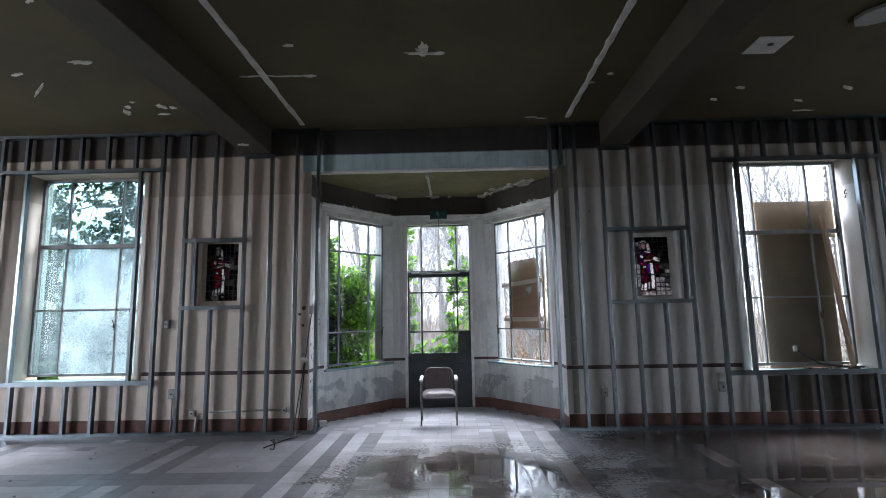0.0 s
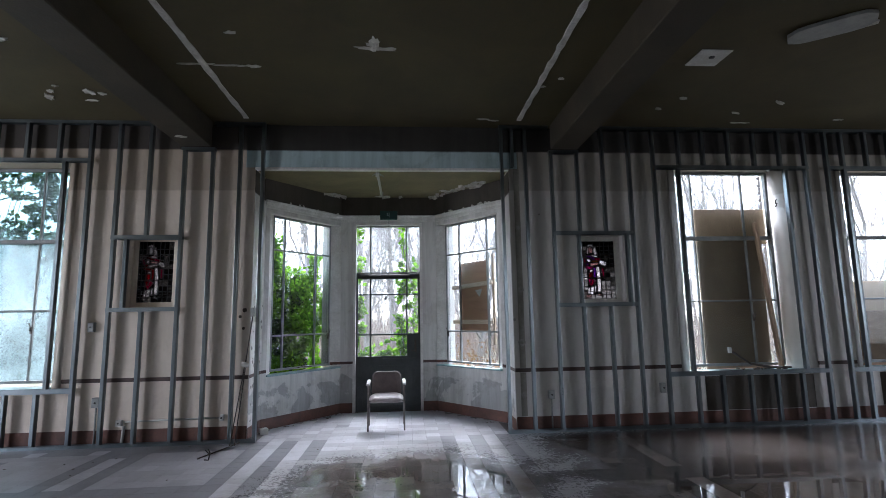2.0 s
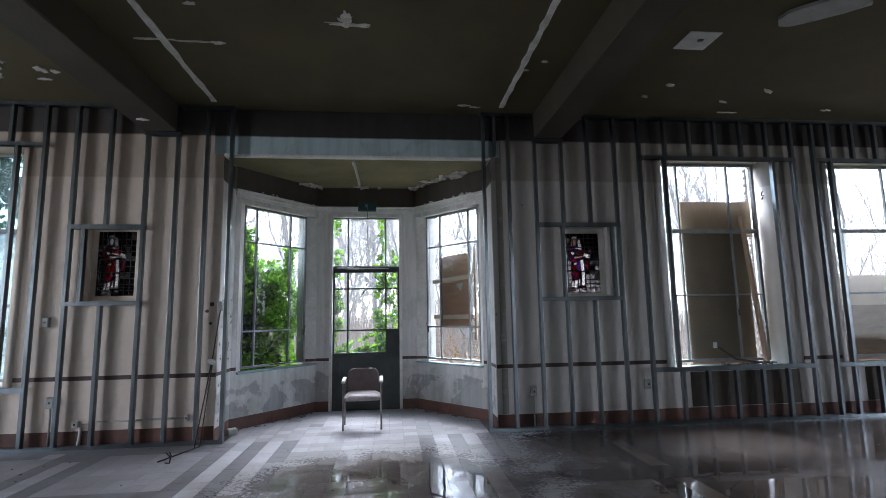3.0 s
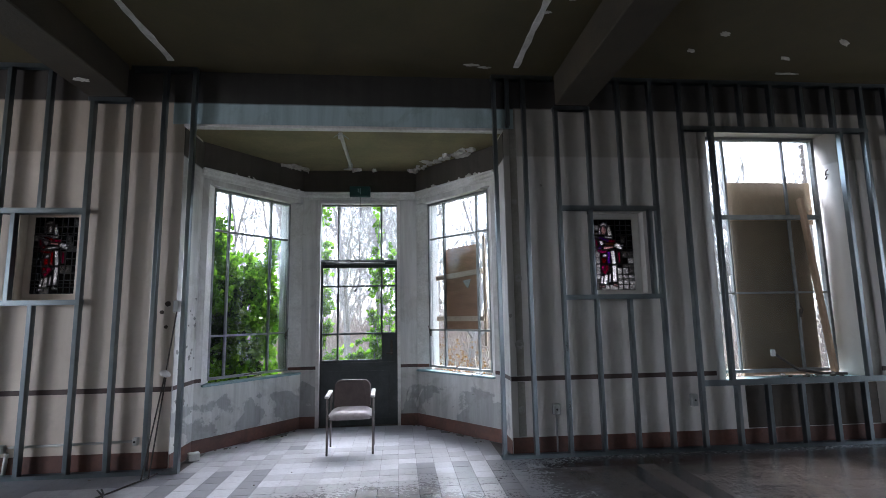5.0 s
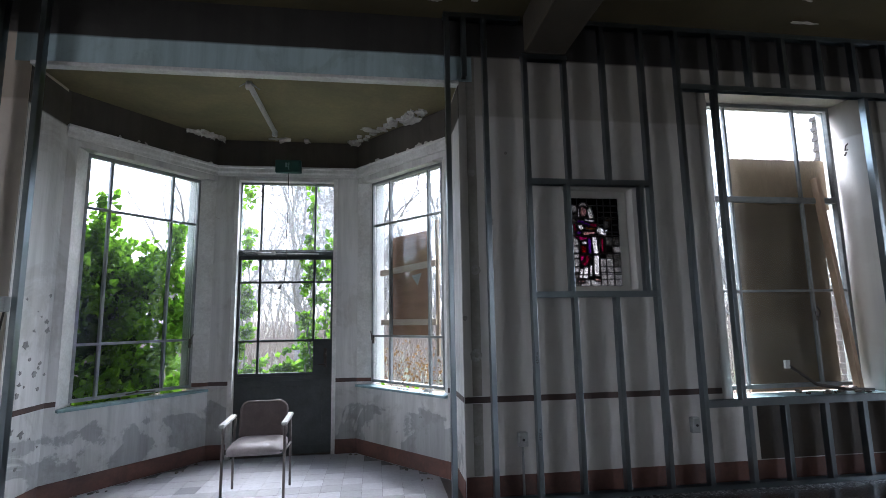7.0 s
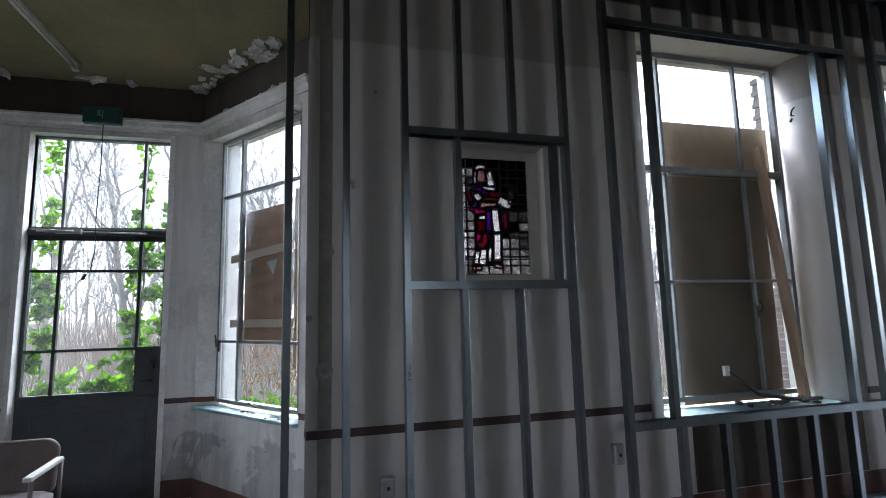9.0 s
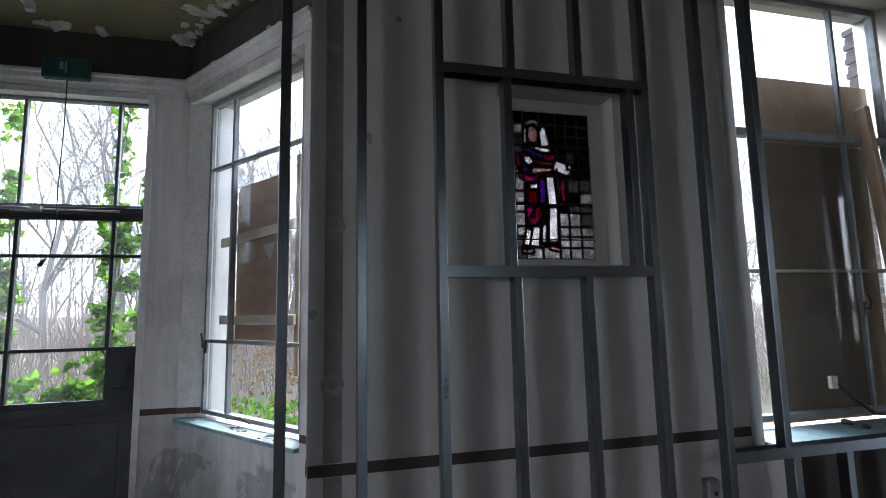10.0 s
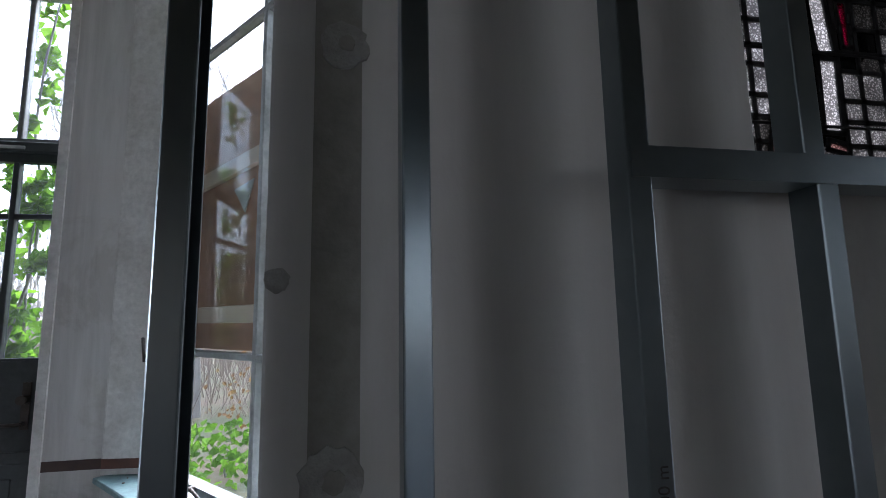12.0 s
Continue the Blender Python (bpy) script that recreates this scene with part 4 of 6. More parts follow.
# ---- chair ----


def armchair(m):
    ch = thing("armchair", "worn brown vinyl armchair with metal legs in the bay", "chair", "", "", m)

    def pad(name, w, d, h, z, y, mt, tilt=0.0, label=""):
        bm = bmesh.new()
        bmesh.ops.create_grid(bm, x_segments=12, y_segments=10, size=0.5)
        top = bm.verts[:]
        geo = bmesh.ops.extrude_face_region(bm, geom=bm.faces[:])
        up = [v for v in geo["geom"] if isinstance(v, bmesh.types.BMVert)]
        for v in up:
            v.co.z = 1.0
        for v in bm.verts:
            u, q = v.co.x * 2, v.co.y * 2
            r = max(abs(u), abs(q))
            e = 1 - 0.10 * (abs(u) * abs(q)) ** 3
            crown = (1 - abs(u) ** 5) * (1 - abs(q) ** 5)
            sag = 0.25 * (1 - u * u) * (1 - q * q)
            v.co.x, v.co.y = v.co.x * w * e, v.co.y * d * e
            v.co.z = (0.35 + 0.65 * crown - sag * 0.4) * h if v.co.z > 0.5 else -0.15 * h * crown
        for f in bm.faces:
            f.smooth = True
        bm.transform(Matrix.Translation((0, y, z)) @ pose(0, 0, 0, tilt, 0, 0))
        bmesh.ops.recalc_face_normals(bm, faces=bm.faces[:])
        return part(name, bm, mt, ch, label)

    pad("seat", 0.50, 0.46, 0.085, 0.405, 0.0, M_SEAT, 3.0, "faded grey vinyl seat")
    bm = bmesh.new()
    # back cushion, rounded upper corners
    w, h, t = 0.225, 0.345, 0.045
    outline = []
    for cx, cz, a0 in ((w - 0.09, h - 0.09, 0), (-w + 0.09, h - 0.09, 90), (-w + 0.04, 0.04, 180), (w - 0.04, 0.04, 270)):
        rr = 0.09 if cz > 0.1 else 0.04
        outline += [(cx + rr * math.cos(radians(a0 + k * 15)), cz + rr * math.sin(radians(a0 + k * 15))) for k in range(7)]
    rings = []
    for yy, s in ((0.0, 0.93), (0.012, 1.0), (t - 0.012, 1.0), (t, 0.93)):
        rings.append([bm.verts.new((px * s, yy - 0.03 * (1 - (px / w) ** 2) + 0.012, h / 2 + (pz - h / 2) * s)) for px, pz in outline])
    n = len(outline)
    for r0, r1 in zip(rings, rings[1:]):
        for k in range(n):
            bm.faces.new((r0[k], r0[(k + 1) % n], r1[(k + 1) % n], r1[k])).smooth = True
    bm.faces.new(rings[0][::-1])
    bm.faces.new(rings[-1])
    bmesh.ops.recalc_face_normals(bm, faces=bm.faces[:])
    bm.transform(Matrix.Translation((0, 0.185, 0.455)) @ pose(0, 0, 0, -9, 0, 0))
    part("backrest", bm, M_FABRIC, ch, "brown vinyl back cushion")
    for s in (-1, 1):
        bm = bmesh.new()
        tube(bm, [(s * 0.262, -0.205, 0.0), (s * 0.262, -0.205, 0.60), (s * 0.262, -0.20, 0.655)], 0.0125, 10)
        part("leg", bm, M_TUBE, ch)
        bm = bmesh.new()
        tube(bm, [(s * 0.262, 0.205, 0.0), (s * 0.262, 0.19, 0.40), (s * 0.255, 0.215, 0.64)], 0.0115, 10)
        part("leg", bm, M_TUBE, ch)
        bm = bmesh.new()
        tube(bm, [(s * 0.262, -0.2, 0.415), (s * 0.262, 0.19, 0.40)], 0.010, 8)
        part("side_rail", bm, M_TUBE, ch)
        bm = soft_box(s * 0.262 - 0.026, s * 0.262 + 0.026, -0.245, 0.195, 0.648, 0.680, 0.012, 2)
        bm.transform(pose(0, 0, 0, 1.5, 0, 0))
        part("armrest", bm, M_ARM, ch, "pale plastic armrest")
    bm = bmesh.new()
    tube(bm, [(-0.262, -0.195, 0.415), (0.262, -0.195, 0.415)], 0.010, 8)
    part("front_rail", bm, M_TUBE, ch)
    return ch


armchair(pose(-0.265, 7.83, 0.0, 0, 0, 1.5))

# ---- bay fittings ----
ex = thing("exit_sign", "dusty green emergency exit sign over the door", "sign")
part("housing", soft_box(-0.42, -0.11, 8.985, 9.045, 3.365, 3.525, 0.006), M_GREEN, ex)
part("face", soft_box(-0.40, -0.13, 8.981, 8.987, 3.38, 3.51, 0.002), M_GREEN, ex)
for x0, x1, z0, z1 in ((-0.262, -0.252, 3.40, 3.49), (-0.30, -0.275, 3.44, 3.485), (-0.30, -0.262, 3.43, 3.44)):
    part("pictogram", soft_box(x0, x1, 8.978, 8.982, z0, z1, 0.001), M_SILL, ex, "faded pale symbol")
cord = thing("hanging_cord", "black flex with a plug hanging before the door", "cable")
bm = bmesh.new()
tube(bm, [(-0.265, 9.03, 3.37), (-0.262, 9.03, 3.0), (-0.27, 9.02, 2.5), (-0.262, 9.02, 2.2), (-0.28, 9.0, 2.02), (-0.315, 8.99, 1.965)], 0.0045, 6)
part("flex", bm, M_BLACK, cord)
bm = bmesh.new()
tube(bm, [(-0.305, 8.99, 1.985), (-0.335, 8.985, 1.935)], [0.010, 0.018], 8)
for dx in (-0.008, 0.010):
    tube(bm, [(-0.335 + dx, 8.985, 1.94), (-0.355 + dx, 8.982, 1.915)], 0.003, 6)
part("plug", bm, M_BLACK, cord)
tl = thing("tube_lamp", "slim white unlit tube lamp on the bay ceiling", "lamp")
bm = bmesh.new()
box(bm, -0.40, -0.365, 7.46, 8.72, BAYCEIL - 0.035, BAYCEIL - 0.002)
part("batten", bm, M_PALE, tl)
bm = bmesh.new()
tube(bm, [(-0.382, 7.49, BAYCEIL - 0.055), (-0.382, 8.69, BAYCEIL - 0.055)], 0.013, 10)
part("tube", bm, M_PALE, tl)
for y in (7.46, 8.69):
    part("end_cap", soft_box(-0.41, -0.355, y, y + 0.045, BAYCEIL - 0.075, BAYCEIL - 0.003, 0.004), M_PALE, tl)

# ---- rods, boxes and pipes along the left wall ----
rods = thing("leaning_rods", "thin dark iron rods leaning on the post, with a pad", "rods")
for p, q in (((-2.235, 6.98, 0.0), (-2.125, 7.14, 1.03)), ((-2.20, 7.06, 0.0), (-2.115, 7.145, 1.03)), ((-2.125, 7.14, 1.0), (-2.045, 7.155, 1.70))):
    bm = bmesh.new()
    tube(bm, [p, q], 0.008, 8)
    part("rod", bm, M_RUST, rods)
bm = bmesh.new()
bmesh.ops.create_icosphere(bm, subdivisions=2, radius=0.05)
bm.transform(Matrix.Translation((-2.12, 7.12, 1.02)) @ pose(0, 0, 0, 0, 20, 0) @ Matrix.Diagonal((1.2, 0.6, 0.7, 1)))
part("pad", bm, M_PALE, rods, "white wrapped pad")
part("clamp", soft_box(-2.07, -2.015, 7.10, 7.168, 1.66, 1.78, 0.006), M_GREYBOX, rods, "grey clamp")
fr = thing("floor_bracket", "thin bar with a white block lying on the floor", "bracket")
bm = bmesh.new()
tube(bm, [(-2.42, 6.45, 0.008), (-2.22, 7.0, 0.010), (-2.03, 7.60, 0.03)], 0.008, 6)
part("bar", bm, M_RUST, fr)
part("block", soft_box(-0.06, 0.06, -0.05, 0.05, 0.0, 0.085, 0.008), M_PALE, fr, "white block", pose(-2.0, 7.66, 0.001, 0, 0, 30))
hook = thing("wire_hook", "small bent black wire on the floor", "wire")
bm = bmesh.new()
tube(bm, [(-2.32, 6.40, 0.006), (-2.26, 6.36, 0.012), (-2.25, 6.37, 0.09), (-2.27, 6.37, 0.13)], 0.008, 6)
tube(bm, [(-2.25, 6.37, 0.07), (-2.31, 6.38, 0.12)], 0.007, 6)
part("wire", bm, M_BLACK, hook)


def wall_box(x, z, w, h, label, mt, name="socket_box"):
    b = thing(name, label, "socket")
    part("back_box", soft_box(x - w / 2, x + w / 2, WALL - 0.05, WALL + 0.002, z - h / 2, z + h / 2, 0.006), mt, b)
    part("cover", soft_box(x - w / 2 + 0.008, x + w / 2 - 0.008, WALL - 0.056, WALL - 0.048, z - h / 2 + 0.008, z + h / 2 - 0.008, 0.003), mt, b)
    bm = bmesh.new()
    tube(bm, [(x, WALL - 0.057, z), (x, WALL - 0.062, z)], 0.012, 10)
    part("knob", bm, M_BLACK, b)
    return b


def conduit(pts, label, r=0.011, mt=M_PALE):
    bm = bmesh.new()
    tube(bm, pts, r, 8)
    return tagged(part("conduit", bm, mt), label, "pipe")


wall_box(-4.20, 1.55, 0.09, 0.13, "old grey switch box on the plaster", M_GREYBOX, "switch_box")
wall_box(-4.07, 0.56, 0.10, 0.13, "grey socket box above a conduit", M_GREYBOX)
conduit([(-4.07, WALL - 0.02, 0.50), (-4.07, WALL - 0.02, 0.01)], "grey conduit running down to the floor", 0.012, M_GREYBOX)
wall_box(-3.76, 0.29, 0.08, 0.08, "small white socket box low on the wall", M_PALE)
conduit([(-3.70, WALL - 0.015, 0.30), (-2.46, WALL - 0.015, 0.32)], "thin white pipe low along the wall", 0.013)
wall_box(-2.44, 0.32, 0.05, 0.08, "white junction box at the end of a pipe", M_PALE)
conduit([(-3.70, WALL - 0.02, 0.25), (-3.72, WALL - 0.02, 0.01)], "short white pipe stub by the floor", 0.02)
wall_box(2.08, 0.50, 0.09, 0.12, "grey socket box low on the wall", M_GREYBOX)
conduit([(2.08, WALL - 0.02, 0.44), (2.08, WALL - 0.02, 0.01)], "grey conduit below a socket box", 0.011, M_GREYBOX)
wall_box(3.72, 0.55, 0.08, 0.14, "grey socket box low on the wall", M_GREYBOX)

# ---- ceiling scars ----


def scar(x, y, rx, ry, seed, z=CEIL, mt=M_FLAKE, turn=0.0, thick=0.006, even=0.55, label="bare patch where ceiling paint has flaked"):
    rnd = random.Random(seed)
    k = 18
    pts = []
    for i in range(k):
        a = i * math.tau / k
        f = rnd.uniform(even, 1.15 if even < 0.8 else 1.04)
        pts.append((rx * f * math.cos(a), ry * f * math.sin(a)))
    bm = bmesh.new()
    prism(bm, pts, "z", -thick, 0.002)
    for v in bm.verts:
        if v.co.z < 0:
            v.co.z -= abs(rnd.gauss(0, thick * 0.6))
    return structure("bare_patch", bm, mt, label, "patch") if bm.transform(Matrix.Translation((x, y, z)) @ pose(0, 0, 0, 0, 0, turn)) is None else None


for x in (-2.19, 1.69):
    rnd = random.Random(int(x * 10))
    bm = bmesh.new()
    prev = None
    y = Y0
    while y < 7.15:
        w = 0.032 + rnd.uniform(-0.008, 0.010)
        c = x + rnd.uniform(-0.006, 0.006)
        cur = [bm.verts.new(p) for p in ((c - w, y, CEIL + 0.002), (c - w, y, CEIL - 0.012), (c + w, y, CEIL - 0.012), (c + w, y, CEIL + 0.002))]
        if prev:
            for i in range(3):
                bm.faces.new((prev[i], prev[i + 1], cur[i + 1], cur[i]))
        prev = cur
        y += rnd.uniform(0.08, 0.2)
    bmesh.ops.recalc_face_normals(bm, faces=bm.faces[:])
    structure("ceiling_seam", bm, M_SEAM, "flaking white strip along the ceiling", "trim")
for i, (x, y, rx, ry, tn) in enumerate(((-0.28, 5.02, 0.05, 0.16, 0), (-0.28, 5.10, 0.22, 0.03, 5), (-0.16, 5.1, 0.10, 0.02, -8), (-4.05, 5.08, 0.14, 0.05, 0), (-4.3, 6.25, 0.05, 0.05, 0), (-3.85, 6.25, 0.06, 0.09, 0), (-3.72, 6.3, 0.05, 0.05, 0),
                                        (-4.43, 6.42, 0.06, 0.12, 20), (-4.15, 6.1, 0.04, 0.03, 0), (-3.95, 6.5, 0.1, 0.03, 0), (-1.65, 5.53, 0.09, 0.03, 0), (-1.69, 4.86, 0.06, 0.03, 0), (-2.28, 5.5, 0.22, 0.02, 0), (-1.9, 5.52, 0.22, 0.015, 0), (-4.97, 5.3, 0.1, 0.03, -20),
                                        (-5.05, 5.7, 0.25, 0.02, -40), (3.72, 6.16, 0.08, 0.04, 30), (3.55, 6.5, 0.06, 0.03, 30), (5.15, 6.25, 0.14, 0.03, 30), (4.75, 6.6, 0.10, 0.03, 20), (5.05, 6.96, 0.16, 0.02, 0), (1.92, 5.68, 0.05, 0.03, 0), (1.75, 5.9, 0.04, 0.02, 0),
                                        (1.15, 6.95, 0.10, 0.03, 0), (1.32, 7.0, 0.08, 0.02, 0), (-3.7, 4.0, 0.1, 0.02, -30), (0.4, 3.6, 0.05, 0.02, 0), (6.5, 6.8, 0.08, 0.03, 0), (7.2, 6.0, 0.1, 0.04, 0))):
    scar(x, y, rx, ry, i, turn=tn)
tray = thing("lamp_tray", "long pale grey lamp tray hanging loose under the ceiling", "lamp")
bm = bmesh.new()
bend = [(k / 8, 0.17 * (1 - abs(2 * k / 8 - 1) ** 6 * 0.55)) for k in range(9)]
prism(bm, [(0.72 * u, -w) for u, w in bend] + [(0.72 * u, w * (0.8 + 0.25 * u)) for u, w in bend[::-1]], "z", -0.035, 0.0)
part("tray", bm, M_GREYBOX, tray, "bent grey metal tray", Matrix.Translation((4.02, 4.70, CEIL - 0.012)) @ pose(0, 0, 0, 0, 0, -40))
part("torn_edge", soft_box(0.60, 0.74, 0.10, 0.17, -0.03, -0.01, 0.006), M_FLAKE, tray, "torn white edge", Matrix.Translation((4.02, 4.70, CEIL - 0.012)) @ pose(0, 0, 0, 0, 0, -40))
part("hanger", soft_box(0.30, 0.36, -0.03, 0.03, -0.005, 0.016, 0.003), M_GREYBOX, tray, "", Matrix.Translation((4.02, 4.70, CEIL - 0.012)) @ pose(0, 0, 0, 0, 0, -40))
scar(-2.95, 6.75, 0.08, 0.05, 78, z=4.06)
tile = thing("access_plate", "square white plate with a torn hole on the ceiling", "ceiling plate")
part("plate", soft_box(3.255, 3.61, 4.96, 5.30, CEIL - 0.012, CEIL + 0.002, 0.003), M_WHITE, tile)
# plate is not cut: a flattened black lump gives the hole's darkness
bm = bmesh.new()
bmesh.ops.create_icosphere(bm, subdivisions=1, radius=0.035)
bm.transform(Matrix.Translation((3.45, 5.10, CEIL - 0.014)) @ Matrix.Diagonal((1.2, 1, 0.25, 1)))
part("hole", bm, M_BLACK, tile, "black lump for the dark of a torn hole")
# peeling paint round the bay ceiling
rnd = random.Random(21)
for i in range(46):
    if i < 30:
        s, al = 1, rnd.uniform(-0.1, 1.35)
        px, py = bay_xy(1, al, -rnd.uniform(0.02, 0.10 + 0.10 * (al > 0.2)))
    elif i < 42:
        px, py = bay_xy(-1, rnd.uniform(0.0, 0.5), -rnd.uniform(0.02, 0.12))
    else:
        px, py = rnd.uniform(-0.9, 0.3), rnd.uniform(8.95, 9.05)
    big = rnd.random() ** 2
    scar(px, py, 0.03 + 0.10 * big, 0.02 + 0.05 * big, 200 + i, z=BAYCEIL, turn=rnd.uniform(0, 180), thick=0.006 + 0.02 * rnd.random(), label="curling flake of white ceiling paint")
for i in range(26):
    s = 1 if i % 3 else -1
    px, py = bay_xy(s, rnd.uniform(0.0, 1.4), -0.02)
    bm = bmesh.new()
    bmesh.ops.create_icosphere(bm, subdivisions=1, radius=rnd.uniform(0.012, 0.035))
    bm.transform(Matrix.Translation((px, py, 3.452 + rnd.uniform(0, 0.03))) @ pose(0, 0, 0, rnd.uniform(0, 90), rnd.uniform(0, 90), 0) @ Matrix.Diagonal((1, 0.4, 0.8, 1)))
    structure("paint_flake", bm, M_FLAKE, "fallen paint flake on the picture rail", "flake")
# leaf litter and crumbs on the floor
for i in range(60):
    if i < 26:
        s = rnd.choice((-1, 1))
        px, py = bay_xy(s, rnd.uniform(0.0, 1.5), -abs(rnd.gauss(0.05, 0.10)))
    else:
        px, py = rnd.uniform(-6, 6), rnd.uniform(4.8, 7.1)
    bm = bmesh.new()
    bmesh.ops.create_icosphere(bm, subdivisions=1, radius=rnd.uniform(0.008, 0.024 if i < 26 else 0.014))
    for v in bm.verts:
        v.co *= rnd.uniform(0.6, 1.2)
    bm.transform(Matrix.Translation((px, py, 0.004)) @ pose(0, 0, 0, 0, 0, rnd.uniform(0, 180)) @ Matrix.Diagonal((1.3, 0.9, 0.6, 1)))
    tagged(part("crumb", bm, M_LITTER), "crumb of plaster or dead leaf on the floor", "debris", "floor debris")

# rubbish on the bay window's sill
bm = bmesh.new()
tube(bm, [(1.16 + 0.05 * math.cos(k * 0.7) + 0.002 * k, 0.03 + 0.035 * math.sin(k * 0.7), 0.797 + 0.0012 * k) for k in range(30)], 0.0035, 5)
tagged(part("wire_coil", bm, M_GREYBOX, None, "", bay_matrix(1)), "loose coil of grey wire on the bay window sill", "wire")
for i in range(14):
    bm = bmesh.new()
    bmesh.ops.create_icosphere(bm, subdivisions=1, radius=rnd.uniform(0.006, 0.016))
    for v in bm.verts:
        v.co *= rnd.uniform(0.6, 1.2)
    bm.transform(bay_matrix(1) @ Matrix.Translation((rnd.uniform(0.15, 1.3), rnd.uniform(-0.01, 0.08), 0.795)) @ Matrix.Diagonal((1.4, 0.9, 0.5, 1)))
    tagged(part("crumb", bm, M_LITTER), "crumb of dirt on the bay window sill", "debris", "sill debris")

# printed marks on the steel studs


def print_mark(body, size, m, mt):
    cu = bpy.data.curves.new("lettering", "FONT")
    cu.body, cu.size, cu.extrude = body, size, 0.0003
    cu.align_x, cu.align_y = "CENTER", "CENTER"
    ob = new("lettering", cu)
    ob.matrix_world = m
    bpy.context.view_layer.update()
    me = bpy.data.meshes.new_from_object(ob.evaluated_get(bpy.context.evaluated_depsgraph_get()))
    bpy.data.objects.remove(ob)
    me.materials.append(mt)
    out = new("lettering", me)
    out.matrix_basis = m
    return tagged(out, "small dark length mark printed on a steel stud", "lettering")


for x, z in ((2.212, 1.20), (2.212, 0.55)):
    print_mark("4.500 m", 0.030, Matrix.Translation((x, STUD0 - 0.0012, z)) @ pose(0, 0, 0, 90, 0, 0) @ pose(0, 0, 0, 0, 0, 90), M_BLACK)


# plaster dabs and chips on the torn joint, and fixings in the reveal


M_FILLER = surface("grey_filler", (0.41, 0.40, 0.375), (0.30, 0.29, 0.265), 14, 60, 0.85, 0, 0.4, 0.5)


def wall_dab(x, z, r, seed, mt=M_MORTAR):
    rnd = random.Random(seed)
    pts = [(r * rnd.uniform(0.86, 1.1) * math.cos(k * math.tau / 22), r * rnd.uniform(0.86, 1.1) * math.sin(k * math.tau / 22)) for k in range(22)]
    bm = bmesh.new()
    prism(bm, pts, "y", -0.006 - 0.003 * (mt is M_JOINT), 0.001)
    bm.transform(Matrix.Translation((x, WALL - 0.004, z)))
    structure("plaster_dab", bm, mt, "rough dab of plaster on the wall", "patch")


for k, (x, z, r) in enumerate(((1.703, 1.99, 0.045), (1.69, 1.225, 0.055), (1.69, 2.9, 0.035), (1.69, 0.5, 0.04), (1.595, 1.556, 0.022), (1.86, 2.45, 0.02), (1.87, 2.42, 0.012), (2.02, 3.1, 0.015), (-2.2, 1.75, 0.03), (-2.26, 1.66, 0.022), (-2.21, 1.5, 0.02))):
    wall_dab(x, z, r, 300 + k, M_FILLER if x > 0 else M_BROWN)
    if r > 0.04:
        wall_dab(x + 0.004, z + 0.002, r * 0.35, 340 + k, M_JOINT)
rp = random.Random(61)
M_PEEL = surface("bare_grey_plaster", (0.30, 0.30, 0.29), (0.20, 0.20, 0.19), 12, 60, 0.9, 0, 0.4, 0.6)
for k in range(34):
    r = rp.uniform(0.008, 0.032) * (1.5 if k < 6 else 1)
    bm = bmesh.new()
    prism(bm, [(r * rp.uniform(0.4, 1.5) * math.cos(i * math.tau / 11), 0.9 * r * rp.uniform(0.4, 1.3) * math.sin(i * math.tau / 11)) for i in range(11)], "x", -0.001, 0.0035)
    bm.transform(Matrix.Translation((BX0 + 0.006, rp.uniform(7.36, 7.82), rp.choice((rp.uniform(0.95, 1.85), rp.uniform(0.2, 1.7))))))
    structure("peeled_patch", bm, M_PEEL, "patch of bare plaster where paint has peeled", "patch")
hk = thing("reveal_hook", "bent iron hook remaining in the window reveal", "hook")
bm = bmesh.new()
tube(bm, [(5.945, 7.48, 3.32), (5.90, 7.47, 3.31), (5.88, 7.44, 3.35), (5.89, 7.42, 3.37)], 0.008, 6)
tube(bm, [(5.945, 7.50, 3.30), (5.91, 7.49, 3.26)], 0.009, 6)
part("hook", bm, M_RUST, hk)
wires = thing("ceiling_wires", "loose grey wires hanging from the ceiling rose", "cable")
rw = random.Random(2)
for k in range(5):
    bm = bmesh.new()
    a = rw.uniform(0, math.tau)
    tube(bm, [(-0.382, 7.50, BAYCEIL), (-0.382 + 0.05 * math.cos(a), 7.50 + 0.05 * math.sin(a), BAYCEIL - 0.03), (-0.382 + 0.10 * math.cos(a), 7.50 + 0.08 * math.sin(a), BAYCEIL - 0.05 - 0.03 * rw.random())], 0.004, 5)
    part("wire", bm, M_GREYBOX, wires)
rose = thing("ceiling_rose", "torn ceiling rose with flaps of plaster", "ceiling fitting")
for k in range(4):
    bm = bmesh.new()
    a = k * 1.7
    prism(bm, [(0, 0), (0.05, 0.02), (0.07, 0.10), (0.02, 0.14), (-0.03, 0.08)], "z", -0.004, 0.004)
    bm.transform(Matrix.Translation((-0.28 + 0.03 * math.cos(a), 5.05 + 0.03 * math.sin(a), CEIL - 0.02)) @ pose(0, 0, 0, 25 + 12 * k, 8 * k, math.degrees(a)))
    part("flap", bm, M_FLAKE, rose)

